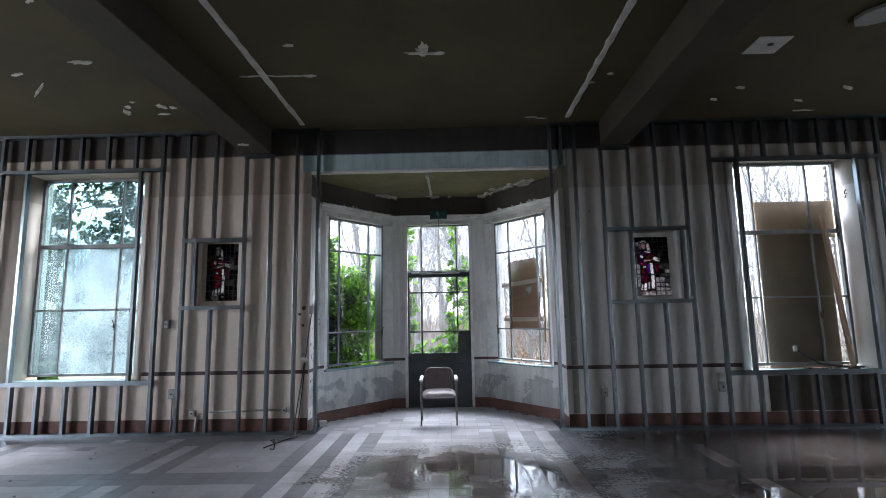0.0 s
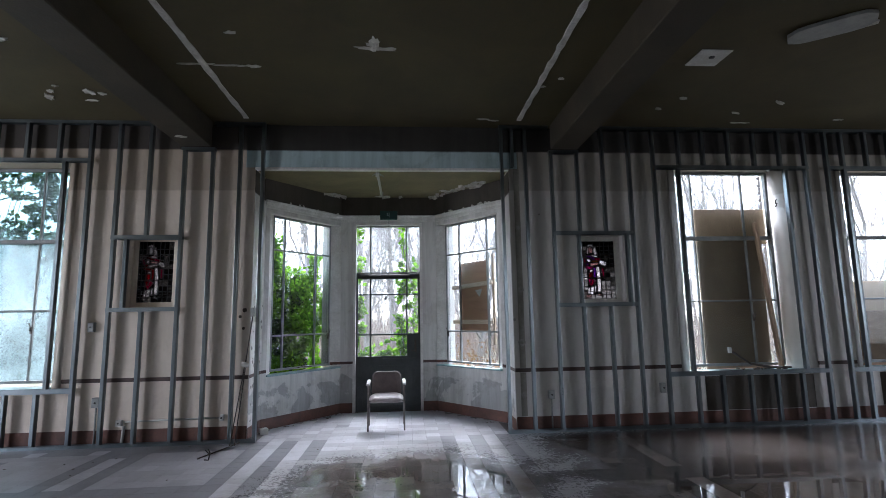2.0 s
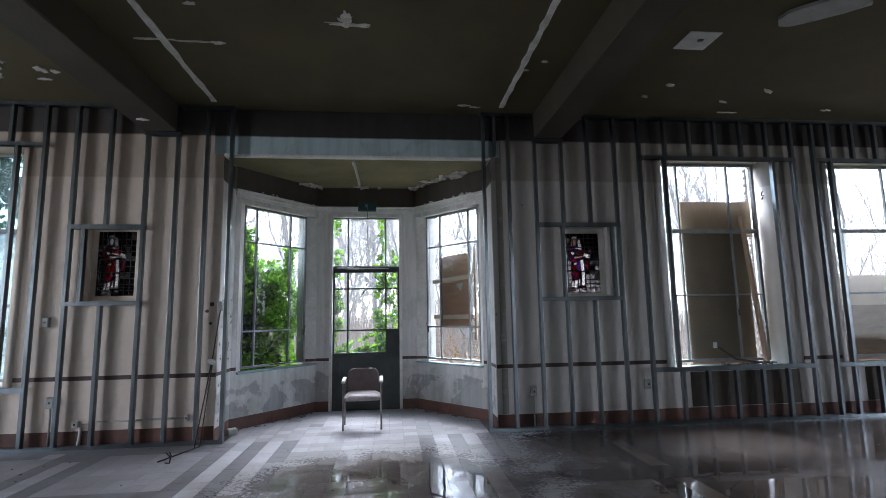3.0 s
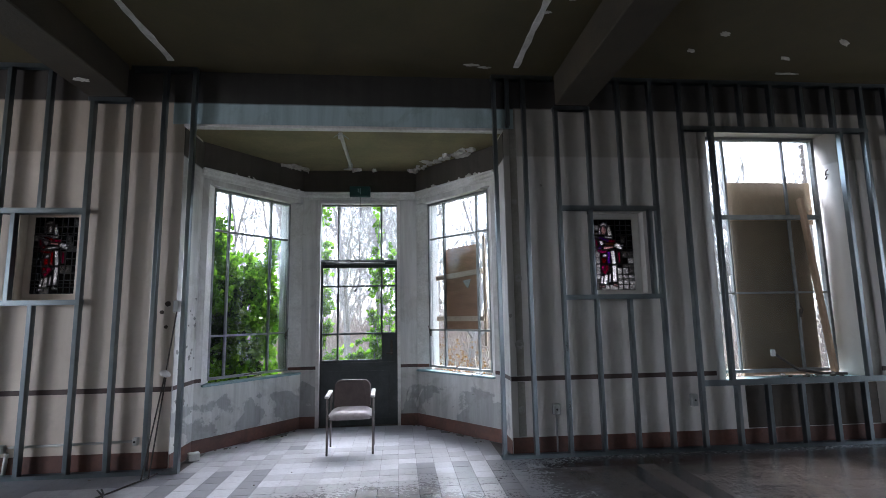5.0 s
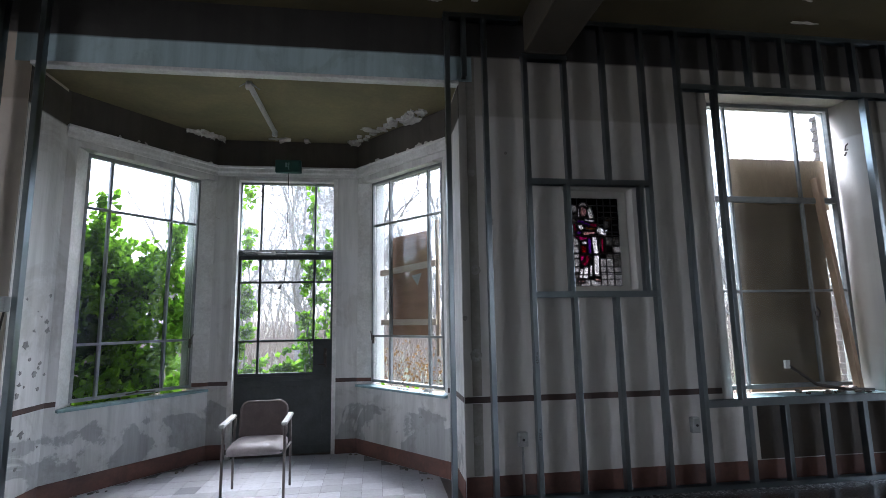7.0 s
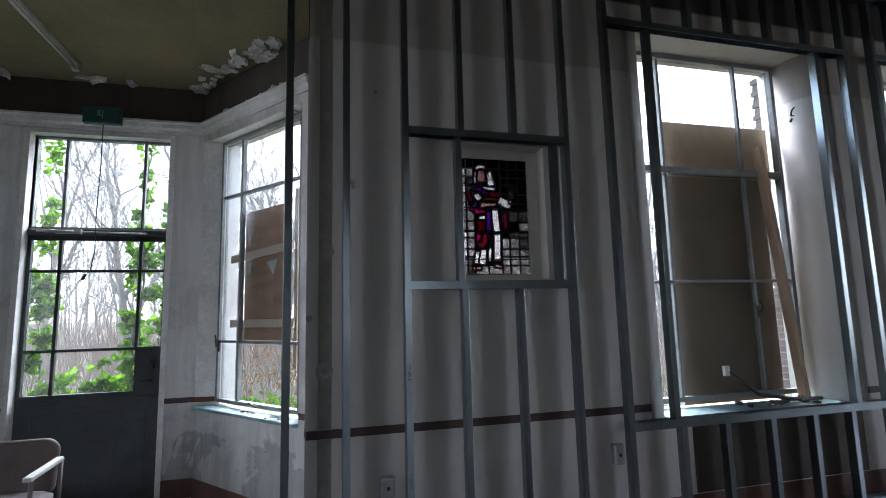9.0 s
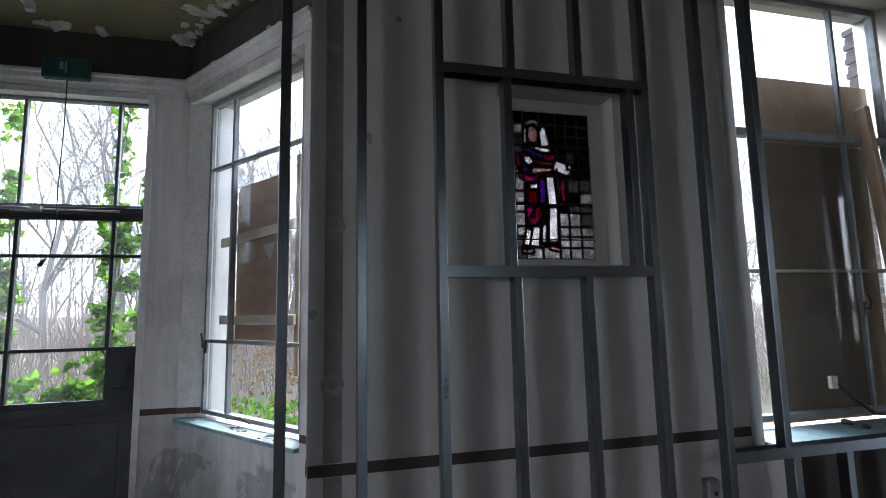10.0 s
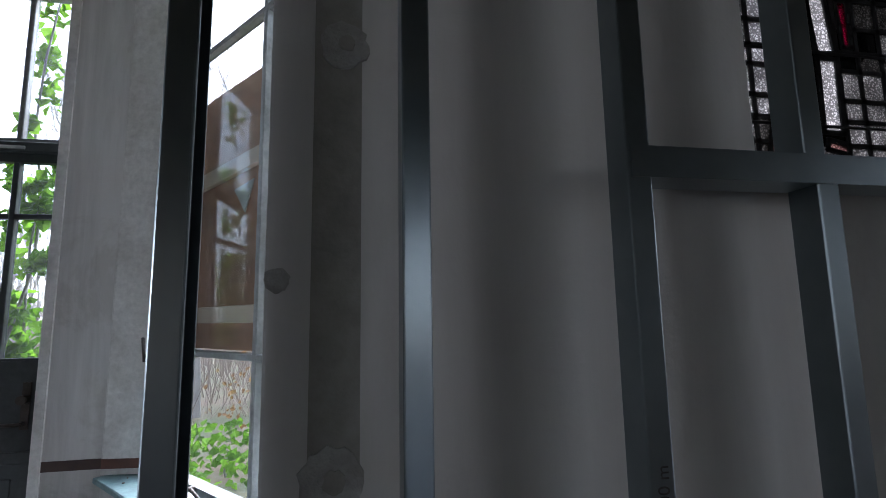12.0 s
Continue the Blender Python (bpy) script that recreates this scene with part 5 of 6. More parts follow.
# ---- outdoors ----
GROUND = -0.30
bm = bmesh.new()
rnd = random.Random(3)
n = 40
vs = [[None] * (n + 1) for _ in range(n + 1)]
for i in range(n + 1):
    for j in range(n + 1):
        u, v = (i / n * 2 - 1), (j / n * 2 - 1)
        x, y = math.copysign(abs(u) ** 3, u) * 900, math.copysign(abs(v) ** 3, v) * 900 + 8
        far = max(0.0, math.hypot(x, y - 8) - 18)
        vs[i][j] = bm.verts.new((x, y, GROUND + (0.06 * noise.noise((x * 0.4, y * 0.4, 0)) if far == 0 else min(far * 0.02, 1.2))))
for i in range(n):
    for j in range(n):
        bm.faces.new((vs[i][j], vs[i + 1][j], vs[i + 1][j + 1], vs[i][j + 1])).smooth = True
structure("ground", bm, M_GRASS, "winter grass and dead undergrowth round the building", "ground")


def mesh_object(name, verts, faces, mt, label, cat, kind="", parent=None):
    me = bpy.data.meshes.new(name)
    me.from_pydata(verts, [], faces)
    me.materials.append(mt)
    ob = new(name, me)
    if parent is not None:
        ob.parent = parent
        if label:
            ob["label"] = label
        return ob
    return tagged(ob, label, cat, kind=kind)


def grow(rnd, verts, faces, p, d, length, r, depth, sides=5):
    """One limb and, from it, its branches."""
    steps = 4 if depth > 1 else 3
    q, ring0 = Vector(p), None
    d = Vector(d).normalized()
    for s in range(steps + 1):
        rr = r * (1 - 0.55 * s / steps)
        a = d.orthogonal().normalized()
        b = d.cross(a)
        base = len(verts)
        k = sides if depth > 2 else (4 if depth > 1 else 3)
        for i in range(k):
            verts.append(tuple(q + (a * math.cos(i * math.tau / k) + b * math.sin(i * math.tau / k)) * rr))
        if ring0 is not None:
            for i in range(k):
                faces.append((ring0 + i, ring0 + (i + 1) % k, base + (i + 1) % k, base + i))
        ring0 = base
        if s == steps:
            break
        if depth > 0 and s > 0:
            for _ in range(2 if depth > 1 else 2):
                az = rnd.uniform(0, math.tau)
                spread = rnd.uniform(0.5, 1.1)
                nd = d * math.cos(spread) + (a * math.cos(az) + b * math.sin(az)) * math.sin(spread) + Vector((0, 0, 0.15))
                grow(rnd, verts, faces, q, nd, length * rnd.uniform(0.45, 0.7), rr * 0.55, depth - 1, sides)
        d = (d + Vector((rnd.gauss(0, 0.12), rnd.gauss(0, 0.12), rnd.gauss(0.03, 0.06)))).normalized()
        q = q + d * length / steps
    if depth > 0:
        for _ in range(2):
            grow(rnd, verts, faces, q, d + Vector((rnd.gauss(0, 0.4), rnd.gauss(0, 0.4), 0.1)), length * 0.6, r * 0.42, depth - 1, sides)


def bare_tree(x, y, height, seed, depth=4):
    rnd = random.Random(seed)
    t = thing("bare_tree", "leafless grey tree with fine branches behind the building", "tree", "bare trees outside")
    v, f = [], []
    grow(rnd, v, f, (x, y, GROUND - 0.05), (rnd.gauss(0, 0.08), rnd.gauss(0, 0.08), 1), height * 0.5, height * 0.014, depth)
    mesh_object("trunk_and_limbs", v, f, M_BARK, "", "", "", t)


for i, (x, y, h) in enumerate(((-1.2, 17.0, 9), (0.6, 21, 11), (-3.5, 20, 10), (2.6, 18.5, 9), (4.6, 22, 12), (7.5, 19, 10), (10.5, 23, 11), (-0.4, 26, 13), (14, 21, 11), (6.0, 28, 13), (17.5, 27, 12), (11.5, 16.5, 9), (21, 22, 12), (1.8, 33, 14), (-7, 24, 11))):
    bare_tree(x, y, h, 40 + i)

# thicket of thin stems and far woods
rnd = random.Random(8)
v, f = [], []
for i in range(9000):
    a = rnd.uniform(-0.9, 1.25)
    dist = rnd.uniform(9, 34)
    x, y = 0.5 + math.sin(a) * dist, 7.5 + math.cos(a) * dist
    if y < 12.5:
        continue
    h = rnd.uniform(0.8, 2.6) * (0.6 + dist / 40)
    w = rnd.uniform(0.004, 0.012) * (0.5 + dist / 20)
    lx, ly = rnd.gauss(0, 0.35) * h, rnd.gauss(0, 0.35) * h
    b = len(v)
    v += [(x - w, y, GROUND), (x + w, y, GROUND), (x, y + 1.6 * w, GROUND), (x + lx * .5 - w * .6, y + ly * .5, GROUND + h * 0.55), (x + lx * .5 + w * .6, y + ly * .5, GROUND + h * 0.55), (x + lx * .5, y + ly * .5 + w, GROUND + h * 0.55), (x + lx, y + ly, GROUND + h)]
    f += [(b, b + 1, b + 4, b + 3), (b + 1, b + 2, b + 5, b + 4), (b + 2, b, b + 3, b + 5), (b + 3, b + 4, b + 6), (b + 4, b + 5, b + 6), (b + 5, b + 3, b + 6)]
M_TWIG = surface("dry_stems", (0.36, 0.28, 0.24), (0.26, 0.20, 0.17), 0.5, 20, 0.9, 0, 0, 0.5)
mesh_object("thicket", v, f, M_TWIG, "thicket of dry brown stems and saplings", "undergrowth", "stuff")
v, f = [], []
for i in range(900):
    a = rnd.uniform(-1.2, 1.35)
    dist = rnd.uniform(36, 75)
    x, y = math.sin(a) * dist, 7.5 + math.cos(a) * dist
    grow(rnd, v, f, (x, y, GROUND), (rnd.gauss(0, 0.1), rnd.gauss(0, 0.1), 1), rnd.uniform(5, 9), rnd.uniform(0.05, 0.12), 1, 3)
mesh_object("far_woods", v, f, M_BARK, "far leafless woodland", "woods", "stuff")


def leaf(v, f, p, nrm, size, rnd):
    """A folded, pointed leaf of six points."""
    nrm = Vector(nrm).normalized()
    a = nrm.orthogonal().normalized()
    a.rotate(Matrix.Rotation(rnd.uniform(0, math.tau), 3, nrm))
    b = nrm.cross(a)
    p = Vector(p)
    k = len(v)
    fold = nrm * size * 0.22
    v += [tuple(p), tuple(p + a * size * 0.35 + b * size * 0.55 + fold), tuple(p + a * size * 0.9 + b * size * 0.25 + fold * 0.5), tuple(p + a * size * 1.15), tuple(p + a * size * 0.9 - b * size * 0.25 + fold * 0.5), tuple(p + a * size * 0.35 - b * size * 0.55 + fold)]
    f += [(k, k + 1, k + 2, k + 3), (k, k + 3, k + 4, k + 5)]


def ivy(name, label, clumps, count, size, mt, seed, stems):
    """Ivy: leaves gathered round clump centres (x, y, z, rx, ry, rz, weight) on winding stems."""
    rnd = random.Random(seed)
    pl = thing(name, label, "ivy")
    v, f = [], []
    total = sum(c[6] for c in clumps)
    for c in clumps:
        for _ in range(int(count * c[6] / total)):
            while True:
                u = Vector((rnd.uniform(-1, 1), rnd.uniform(-1, 1), rnd.uniform(-1, 1)))
                if u.length < 1 and (noise.noise(Vector((c[0] + u.x * c[3], c[1] + u.y * c[4], c[2] + u.z * c[5])) * 5.0) > 0.0):
                    break
            p = (c[0] + u.x * c[3], c[1] + u.y * c[4], c[2] + u.z * c[5])
            leaf(v, f, p, (rnd.gauss(0, 0.6), -0.7 + rnd.gauss(0, 0.5), 0.5 + rnd.gauss(0, 0.5)), size * rnd.uniform(0.55, 1.25), rnd)
    mesh_object("leaves", v, f, mt, "", "", "", pl)
    bm = bmesh.new()
    for s in stems:
        pts = [Vector(s[0]).lerp(Vector(s[1]), t / 9) + Vector((rnd.gauss(0, 0.04), rnd.gauss(0, 0.03), 0)) for t in range(10)]
        pts[0] = Vector(s[0])
        tube(bm, pts, [0.014 * (1 - 0.07 * t) for t in range(10)], 5)
    part("stems", bm, M_BARK, pl)
    return pl


def strand(x, y, z0, z1, n, r, w=1.0, lean=0.0):
    return [(x + lean * k / n, y, z0 + (z1 - z0) * k / n, r, r * 0.7, (z1 - z0) / n * 0.8, w) for k in range(n + 1)]


# before the bay's west window: a dark bush with brighter shoots


def bay_clump(along, depth, z, r, rz, w):
    x, y = bay_xy(-1, along, depth)
    return (x, y, z, r, r, rz, w)


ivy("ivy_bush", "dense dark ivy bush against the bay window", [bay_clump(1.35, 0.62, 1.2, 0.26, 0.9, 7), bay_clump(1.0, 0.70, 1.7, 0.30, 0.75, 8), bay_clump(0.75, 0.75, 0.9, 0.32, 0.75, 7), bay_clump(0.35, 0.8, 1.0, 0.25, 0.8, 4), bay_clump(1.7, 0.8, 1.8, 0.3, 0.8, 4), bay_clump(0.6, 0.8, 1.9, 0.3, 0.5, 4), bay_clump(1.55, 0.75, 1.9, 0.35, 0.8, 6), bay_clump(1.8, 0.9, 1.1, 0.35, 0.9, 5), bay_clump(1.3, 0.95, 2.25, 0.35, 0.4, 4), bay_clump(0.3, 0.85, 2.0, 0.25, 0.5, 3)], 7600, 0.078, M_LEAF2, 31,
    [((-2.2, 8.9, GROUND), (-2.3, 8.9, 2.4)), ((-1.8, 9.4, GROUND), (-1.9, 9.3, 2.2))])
ivy("ivy_bush", "bright green ivy shoots against the bay window", [bay_clump(1.05, 0.55, 2.35, 0.28, 0.28, 3), bay_clump(0.55, 0.6, 2.2, 0.3, 0.35, 3), bay_clump(0.95, 0.55, 2.75, 0.10, 0.45, 1), bay_clump(1.25, 0.55, 2.6, 0.16, 0.3, 1), bay_clump(0.08, 0.55, 1.9, 0.16, 1.0, 3.5), bay_clump(0.15, 0.6, 0.8, 0.2, 0.6, 2), bay_clump(0.6, 0.5, 1.5, 0.35, 0.5, 2.5), bay_clump(0.9, 0.45, 0.9, 0.35, 0.4, 1.6), bay_clump(1.35, 0.45, 1.5, 0.12, 0.7, 1.0), bay_clump(0.15, 0.5, 2.7, 0.10, 0.3, 0.4), bay_clump(1.55, 0.6, 2.35, 0.28, 0.4, 2), bay_clump(1.15, 0.65, 2.6, 0.38, 0.25, 1.5), bay_clump(1.7, 0.8, 2.7, 0.2, 0.3, 0.8), bay_clump(1.2, 0.5, 1.9, 0.3, 0.4, 1.5), bay_clump(0.35, 0.6, 1.4, 0.25, 0.6, 2.5)], 5200, 0.076, M_LEAF, 32,
    [((-1.5, 9.5, GROUND), (-1.5, 9.45, 2.6))])
# round the door
ivy("ivy_climber", "bright ivy climbing over the glazed door", strand(-0.03, 9.47, 0.9, 2.4, 8, 0.15, 1.2) + strand(-0.01, 9.47, 2.4, 3.45, 6, 0.07, 0.4) + strand(0.18, 9.47, 1.3, 2.6, 8, 0.07, 0.3), 950, 0.062, M_LEAF, 33,
    [((-0.03, 9.48, GROUND), (0.0, 9.47, 3.4)), ((0.20, 9.48, GROUND), (0.18, 9.47, 2.7)), ((-0.08, 9.5, GROUND), (0.0, 9.47, 2.2))])
ivy("ivy_climber", "bright ivy low outside the glazed door", strand(-0.84, 9.48, 0.6, 2.0, 6, 0.12, 1.0) + strand(-0.84, 9.5, 2.2, 3.3, 5, 0.10, 0.25) + [(-0.15, 9.52, 0.95, 0.34, 0.12, 0.30, 4), (-0.62, 9.52, 0.85, 0.25, 0.12, 0.25, 2)], 1350, 0.066, M_LEAF, 34,
    [((-0.84, 9.5, GROUND), (-0.84, 9.5, 3.0))])
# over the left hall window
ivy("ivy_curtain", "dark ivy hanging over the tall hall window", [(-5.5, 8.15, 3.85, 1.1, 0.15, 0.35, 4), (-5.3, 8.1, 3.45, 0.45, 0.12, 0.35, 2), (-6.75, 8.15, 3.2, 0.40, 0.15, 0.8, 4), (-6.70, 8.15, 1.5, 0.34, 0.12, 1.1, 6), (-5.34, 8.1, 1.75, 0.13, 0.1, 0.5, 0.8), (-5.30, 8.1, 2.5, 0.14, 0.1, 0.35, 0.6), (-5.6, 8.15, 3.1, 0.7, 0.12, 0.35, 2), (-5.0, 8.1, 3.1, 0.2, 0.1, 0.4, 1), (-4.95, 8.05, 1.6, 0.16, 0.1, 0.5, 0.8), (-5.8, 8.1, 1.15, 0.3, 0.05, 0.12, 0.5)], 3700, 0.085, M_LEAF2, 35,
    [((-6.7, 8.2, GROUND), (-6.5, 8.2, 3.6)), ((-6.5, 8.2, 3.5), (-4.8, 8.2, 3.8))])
# weeds and twigs seen low through the bay windows
ivy("low_shrub", "low green weeds on the ground beyond the bay", [(0.3, 12.9, 0.0, 1.6, 0.8, 0.30, 3), (-0.8, 12.2, -0.05, 0.9, 0.6, 0.25, 1)], 900, 0.08, M_LEAF, 38, [((0.3, 12.9, GROUND), (0.3, 12.9, 0.2))])
ivy("russet_shrub", "twiggy shrub with russet dead leaves beyond the bay", [(0.9, 14.2, 0.5, 1.3, 0.6, 0.7, 2), (1.9, 13.4, 0.4, 0.6, 0.5, 0.6, 1)], 420, 0.06, M_RUSSET, 39, [((0.9, 14.2, GROUND), (0.7, 14.2, 1.3)), ((1.2, 14.1, GROUND), (1.5, 14.0, 1.2)), ((1.9, 13.4, GROUND), (1.9, 13.5, 1.1))])
# low greenery and russet shrubs to the east
ivy("low_shrub", "low green weeds outside the bay window", [(2.6, 11.5, -0.1, 1.5, 0.9, 0.28, 3), (3.6, 12.6, 0.0, 1.4, 0.9, 0.3, 2)], 1500, 0.10, M_LEAF, 36, [((2.6, 11.5, GROUND), (2.6, 11.5, 0.1))])
ivy("russet_shrub", "russet shrub with dry leaves beyond the window", [(3.9, 12.5, 0.7, 0.6, 0.5, 0.8, 2), (5.6, 13.2, 0.5, 1.0, 0.6, 0.7, 2)], 700, 0.08, M_RUSSET, 37, [((3.9, 12.5, GROUND), (3.9, 12.5, 1.4)), ((5.6, 13.2, GROUND), (5.7, 13.2, 1.2))])
M_RED = surface("faded_red_plastic", (0.55, 0.05, 0.06), (0.42, 0.05, 0.05), 3, 40, 0.5, 0, 0, 0.3)
fence = thing("road_barrier", "low red road barrier far off on the grass", "barrier")
for k in range(3):
    part("plank", soft_box(4.2, 6.4, 17.0, 17.06, 0.15 + 0.22 * k, 0.29 + 0.22 * k, 0.01), M_RED, fence)
for x in (4.3, 6.25):
    part("post", soft_box(x, x + 0.08, 17.06, 17.12, GROUND, 0.8, 0.01), M_RED, fence)

# ---- brick edges outside the openings ----


def brick_edge(parent_name, m, z0, z1, label):
    """Toothed brick jamb: alternate headers and stretchers."""
    wall = tagged(new(parent_name), label, "wall", kind="structure")
    bm = soft_box(-0.5, 0.5, 0.0, 0.10, -0.5, 0.5, 0.012)
    me = bpy.data.meshes.new("brick")
    bm.to_mesh(me)
    bm.free()
    me.materials.append(M_BRICK)
    z, k = z0, 0
    while z < z1:
        w = 0.10 if k % 2 else 0.075
        ob = new("brick", me)
        ob.parent = wall
        ob.matrix_basis = m @ Matrix.Translation((w / 2, 0, z + 0.026)) @ Matrix.Diagonal((w, 1, 0.052, 1))
        z += 0.0625
        k += 1
    bm = bmesh.new()
    box(bm, 0.0, 0.073, 0.008, 0.09, z0, z1)
    part("mortar", bm, M_MORTAR, wall, "", m)


flip = Matrix.Diagonal((-1, 1, 1, 1))
brick_edge("brick_jamb", bay_matrix(1) @ Matrix.Translation((0.035, 0.19, 0)), 0.80, 3.25, "toothed pale brown brick jamb outside the bay window")
for a, b in WINDOWS[1:]:
    brick_edge("brick_jamb", Matrix.Translation((b + 0.115, OUT + 0.002, 0)) @ flip, 0.75, 3.86, "toothed brown brick jamb outside the window")

# ---- floor ----


def floor_material(name, base, other):
    """Old vinyl tile: scuffed and dusty, soaked and glossy where rain has come in."""
    m, n, l, p = nodes_of(name)
    vec = world_place(n)
    sep = n.new("ShaderNodeSeparateXYZ")
    l.new(vec, sep.inputs[0])

    def op(kind, a, b=None, c=None):
        q = n.new("ShaderNodeMath")
        q.operation = kind
        for s, val in zip(q.inputs, (a, b, c)):
            if val is None:
                continue
            if isinstance(val, (int, float)):
                s.default_value = val
            else:
                l.new(val, s)
        return q.outputs[0]

    def blob(x, y, rx, ry):
        dx = op("DIVIDE", op("SUBTRACT", sep.outputs[0], x), rx)
        dy = op("DIVIDE", op("SUBTRACT", sep.outputs[1], y), ry)
        return op("SUBTRACT", 1.0, op("SQRT", op("ADD", op("MULTIPLY", dx, dx), op("MULTIPLY", dy, dy))))

    edge = noise_node(n, l, 1.7, 6, 0.6, 0.5, vec)
    pool = op("MAXIMUM", blob(0.25, 5.35, 1.15, 0.85), op("MAXIMUM", blob(3.4, 4.7, 1.5, 1.1), blob(6.4, 5.6, 1.6, 0.8)))
    wet = n.new("ShaderNodeMapRange")
    wet.inputs[1].default_value, wet.inputs[2].default_value = 0.0, 0.42
    l.new(op("ADD", pool, op("MULTIPLY", op("SUBTRACT", edge.outputs[0], 0.5), 1.3)), wet.inputs[0])
    damp = n.new("ShaderNodeMapRange")
    damp.inputs[1].default_value, damp.inputs[2].default_value = -0.1, 0.5
    l.new(op("ADD", op("MAXIMUM", blob(0.15, 5.4, 1.9, 1.4), op("MULTIPLY", op("SUBTRACT", sep.outputs[0], 1.2), 0.5)), op("MULTIPLY", op("SUBTRACT", edge.outputs[0], 0.5), 1.0)), damp.inputs[0])
    # only in the hall, not up in the bay
    hall = n.new("ShaderNodeMapRange")
    hall.inputs[1].default_value, hall.inputs[2].default_value = 7.5, 6.9
    l.new(sep.outputs[1], hall.inputs[0])
    dampv = op("MULTIPLY", damp.outputs[0], hall.outputs[0])
    big = noise_node(n, l, 1.1, 6, 0.65, 0.5, vec)
    fine = noise_node(n, l, 26, 5, 0.7, 0, vec)
    col = mix_node(n, l, ramp_node(n, l, big.outputs[0], 0.35, 0.68).outputs[0], base, other)
    info = n.new("ShaderNodeObjectInfo")
    geo = n.new("ShaderNodeNewGeometry")
    rr = op("FRACT", op("ADD", info.outputs["Random"], geo.outputs["Random Per Island"]))
    col = mix_node(n, l, 1.0, col, ramp_node(n, l, rr, 0, 1, (0.84, 0.84, 0.84), (1, 1, 1)).outputs[0], "MULTIPLY")
    col = mix_node(n, l, 1.0, col, ramp_node(n, l, fine.outputs[0], 0.3, 0.7, (0.74, 0.74, 0.74), (1, 1, 1)).outputs[0], "MULTIPLY")
    col = mix_node(n, l, dampv, col, mix_node(n, l, 1.0, col, (0.30, 0.25, 0.21), "MULTIPLY"))
    l.new(col, p.inputs["Base Color"])
    dry = op("MULTIPLY_ADD", fine.outputs[0], 0.28, 0.20)
    rough = op("ADD", op("MULTIPLY", dry, op("SUBTRACT", 1.0, op("MULTIPLY", dampv, 0.35))), 0.0)
    wv = op("MULTIPLY", wet.outputs[0], hall.outputs[0])
    rough = op("MULTIPLY", rough, op("SUBTRACT", 1.0, op("MULTIPLY", wv, 0.90)))
    l.new(rough, p.inputs["Roughness"])
    b = n.new("ShaderNodeBump")
    b.inputs["Distance"].default_value = 0.003
    l.new(op("MULTIPLY", op("SUBTRACT", 1.0, wv), 0.4), b.inputs["Strength"])
    l.new(fine.outputs[0], b.inputs["Height"])
    l.new(b.outputs[0], p.inputs["Normal"])
    return m


M_TILE = {"l": floor_material("pale_vinyl_tile", (0.63, 0.63, 0.665), (0.51, 0.505, 0.53)), "m": floor_material("grey_vinyl_tile", (0.50, 0.50, 0.53), (0.38, 0.375, 0.395)), "d": floor_material("dark_vinyl_tile", (0.27, 0.27, 0.297), (0.20, 0.20, 0.212))}
M_SLAB = floor_material("floor_screed", (0.10, 0.095, 0.09), (0.07, 0.065, 0.06))
S = 0.19


def tone(i, j):
    """The laid pattern: i counts tiles from the bay's middle, j from the hall's wall into the bay (negative: hall)."""
    a = abs(i + 0.5)
    if j >= 0:
        if a < 4 and j in (0, 2):
            return "l"
        if a < 4 and j in (1, 3):
            return "m"
        if j >= 4 and a < 2.6 and j < 7:
            return "l"
        step = a + (j - 3) * 0.9
        if 4.2 < step < 6.2 and (i + j) % 2 == 0:
            return "l"
        return "m"
    if a < 4:
        if j in (-1, -3):
            return "l" if a < 4 else "m"
        return "m"
    if a < 9:
        return "l" if int(a) % 2 else "d"
    if j in (-1, -2, -10, -11):
        return "d"
    if int(a - 9) % 13 in (6, 8):
        return "d"
    if int(a - 9) % 13 in (7,):
        return "l"
    return "m" if (j % 11) else "d"


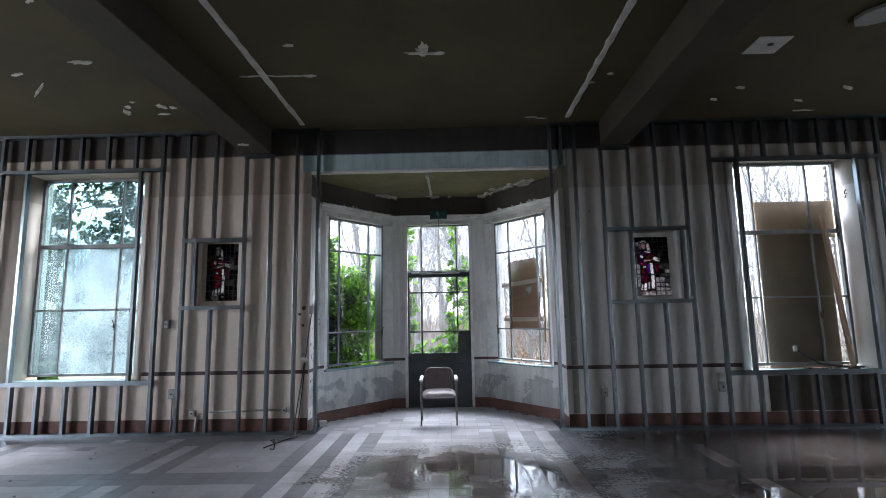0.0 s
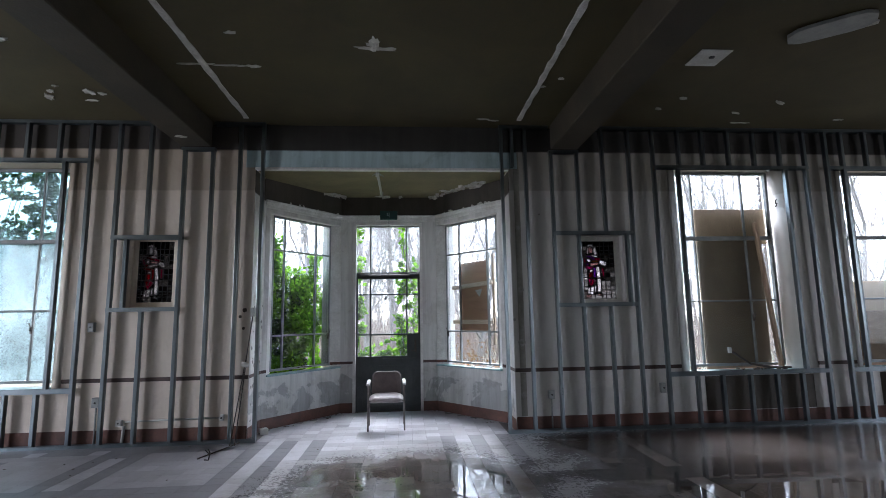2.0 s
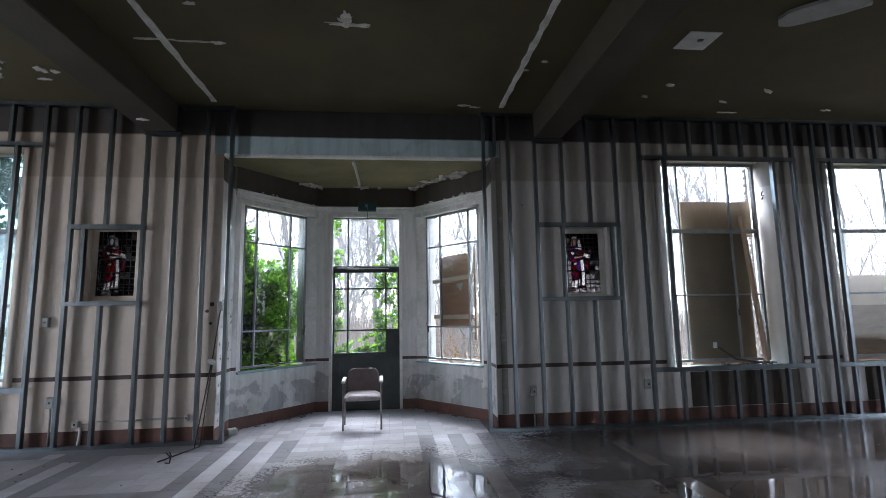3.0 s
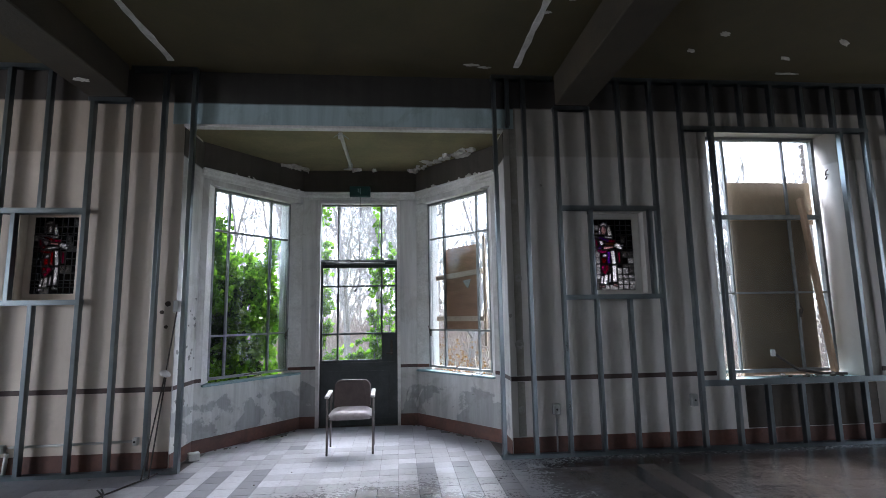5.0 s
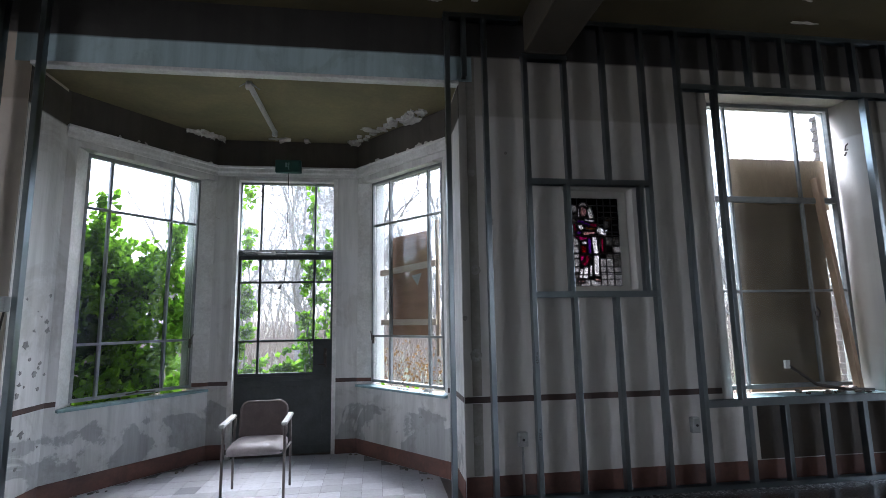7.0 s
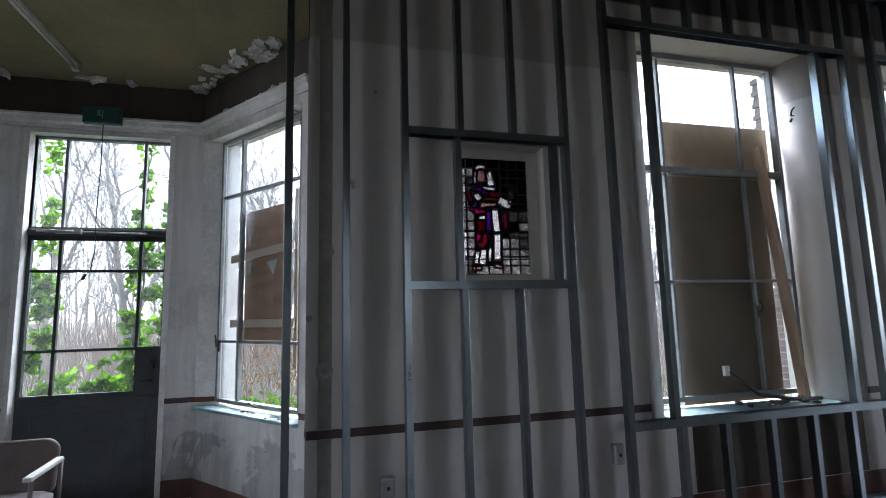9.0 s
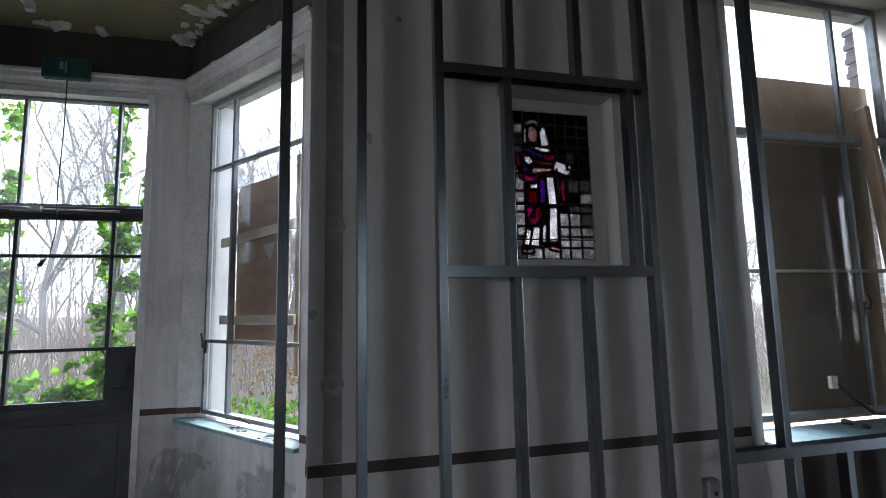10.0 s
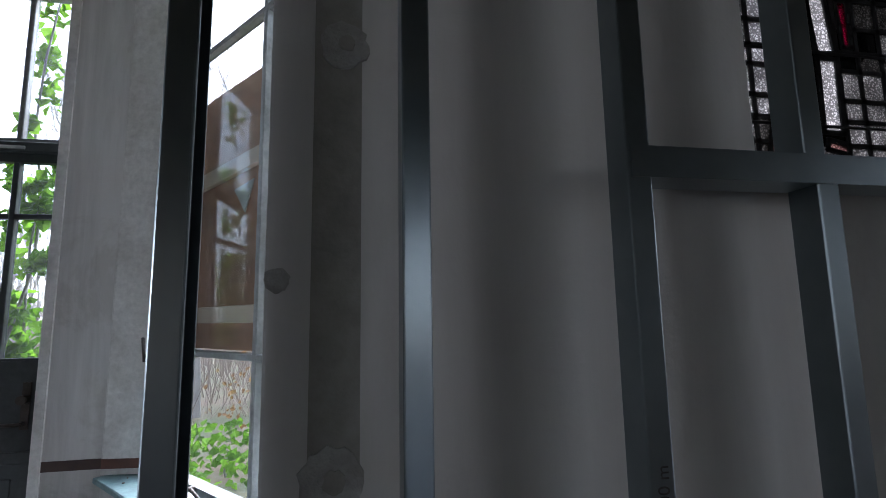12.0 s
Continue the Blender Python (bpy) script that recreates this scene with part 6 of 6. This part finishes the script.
fl = tagged(new("floor"), "patterned grey vinyl tile floor, dusty and partly flooded", "floor", kind="structure")
bm = bmesh.new()
box(bm, X0 - 0.4, X1 + 0.4, Y0 - 0.4, WALL + 0.02, -0.2, -0.0045)
box(bm, BX0 - 0.05, BX1 + 0.05, WALL + 0.02, CORNER_Y + 0.35, -0.2, -0.0045)
part("screed", bm, M_SLAB, fl)
tile_mesh = {}
for k, mt in M_TILE.items():
    bm = soft_box(-S / 2 + 0.0012, S / 2 - 0.0012, -S / 2 + 0.0012, S / 2 - 0.0012, -0.0044, 0.0, 0.0012)
    me = bpy.data.meshes.new("tile")
    bm.to_mesh(me)
    bm.free()
    me.materials.append(mt)
    tile_mesh[k] = me
rnd = random.Random(12)
rest = {"l": ([], []), "m": ([], []), "d": ([], [])}
for i in range(-57, 68):
    for j in range(-68, 10):
        x, y = BC + (i + 0.5) * S, 7.20 + (j + 0.5) * S
        if x < X0 + 0.1 or x > X1 - 0.1:
            continue
        if y > WALL - 0.1:
            if y > CORNER_Y - 0.08 or x < BX0 + 0.08 or x > BX1 - 0.08:
                continue
            if y > SIDE_Y and abs(x - BC) + 0.06 > CORNER_X + (CORNER_Y - y) * 0.8036:
                continue
        k = tone(i, j)
        if rnd.random() < 0.03:
            k = rnd.choice("lmd")
        if y > 5.95 and abs(x - BC) < 1.75:
            ob = new("tile", tile_mesh[k])
            ob.parent = fl
            ob.matrix_basis = pose(x, y, rnd.uniform(-.0006, .0006), rnd.gauss(0, 0.10), rnd.gauss(0, 0.10), 0)
        else:
            v, f = rest[k]
            h, b = S / 2 - 0.0012, len(v)
            dz = [rnd.uniform(-.0005, .0002) for _ in range(4)]
            v += [(x - h, y - h, dz[0]), (x + h, y - h, dz[1]), (x + h, y + h, dz[2]), (x - h, y + h, dz[3]), (x - h, y - h, -.0044), (x + h, y - h, -.0044), (x + h, y + h, -.0044), (x - h, y + h, -.0044)]
            f += [(b, b + 1, b + 2, b + 3), (b, b + 4, b + 5, b + 1), (b + 1, b + 5, b + 6, b + 2), (b + 2, b + 6, b + 7, b + 3), (b + 3, b + 7, b + 4, b)]
for k, (v, f) in rest.items():
    ob = mesh_object("tiles", v, f, M_TILE[k], "", "", "", fl)
    ob["kind"] = "stuff"
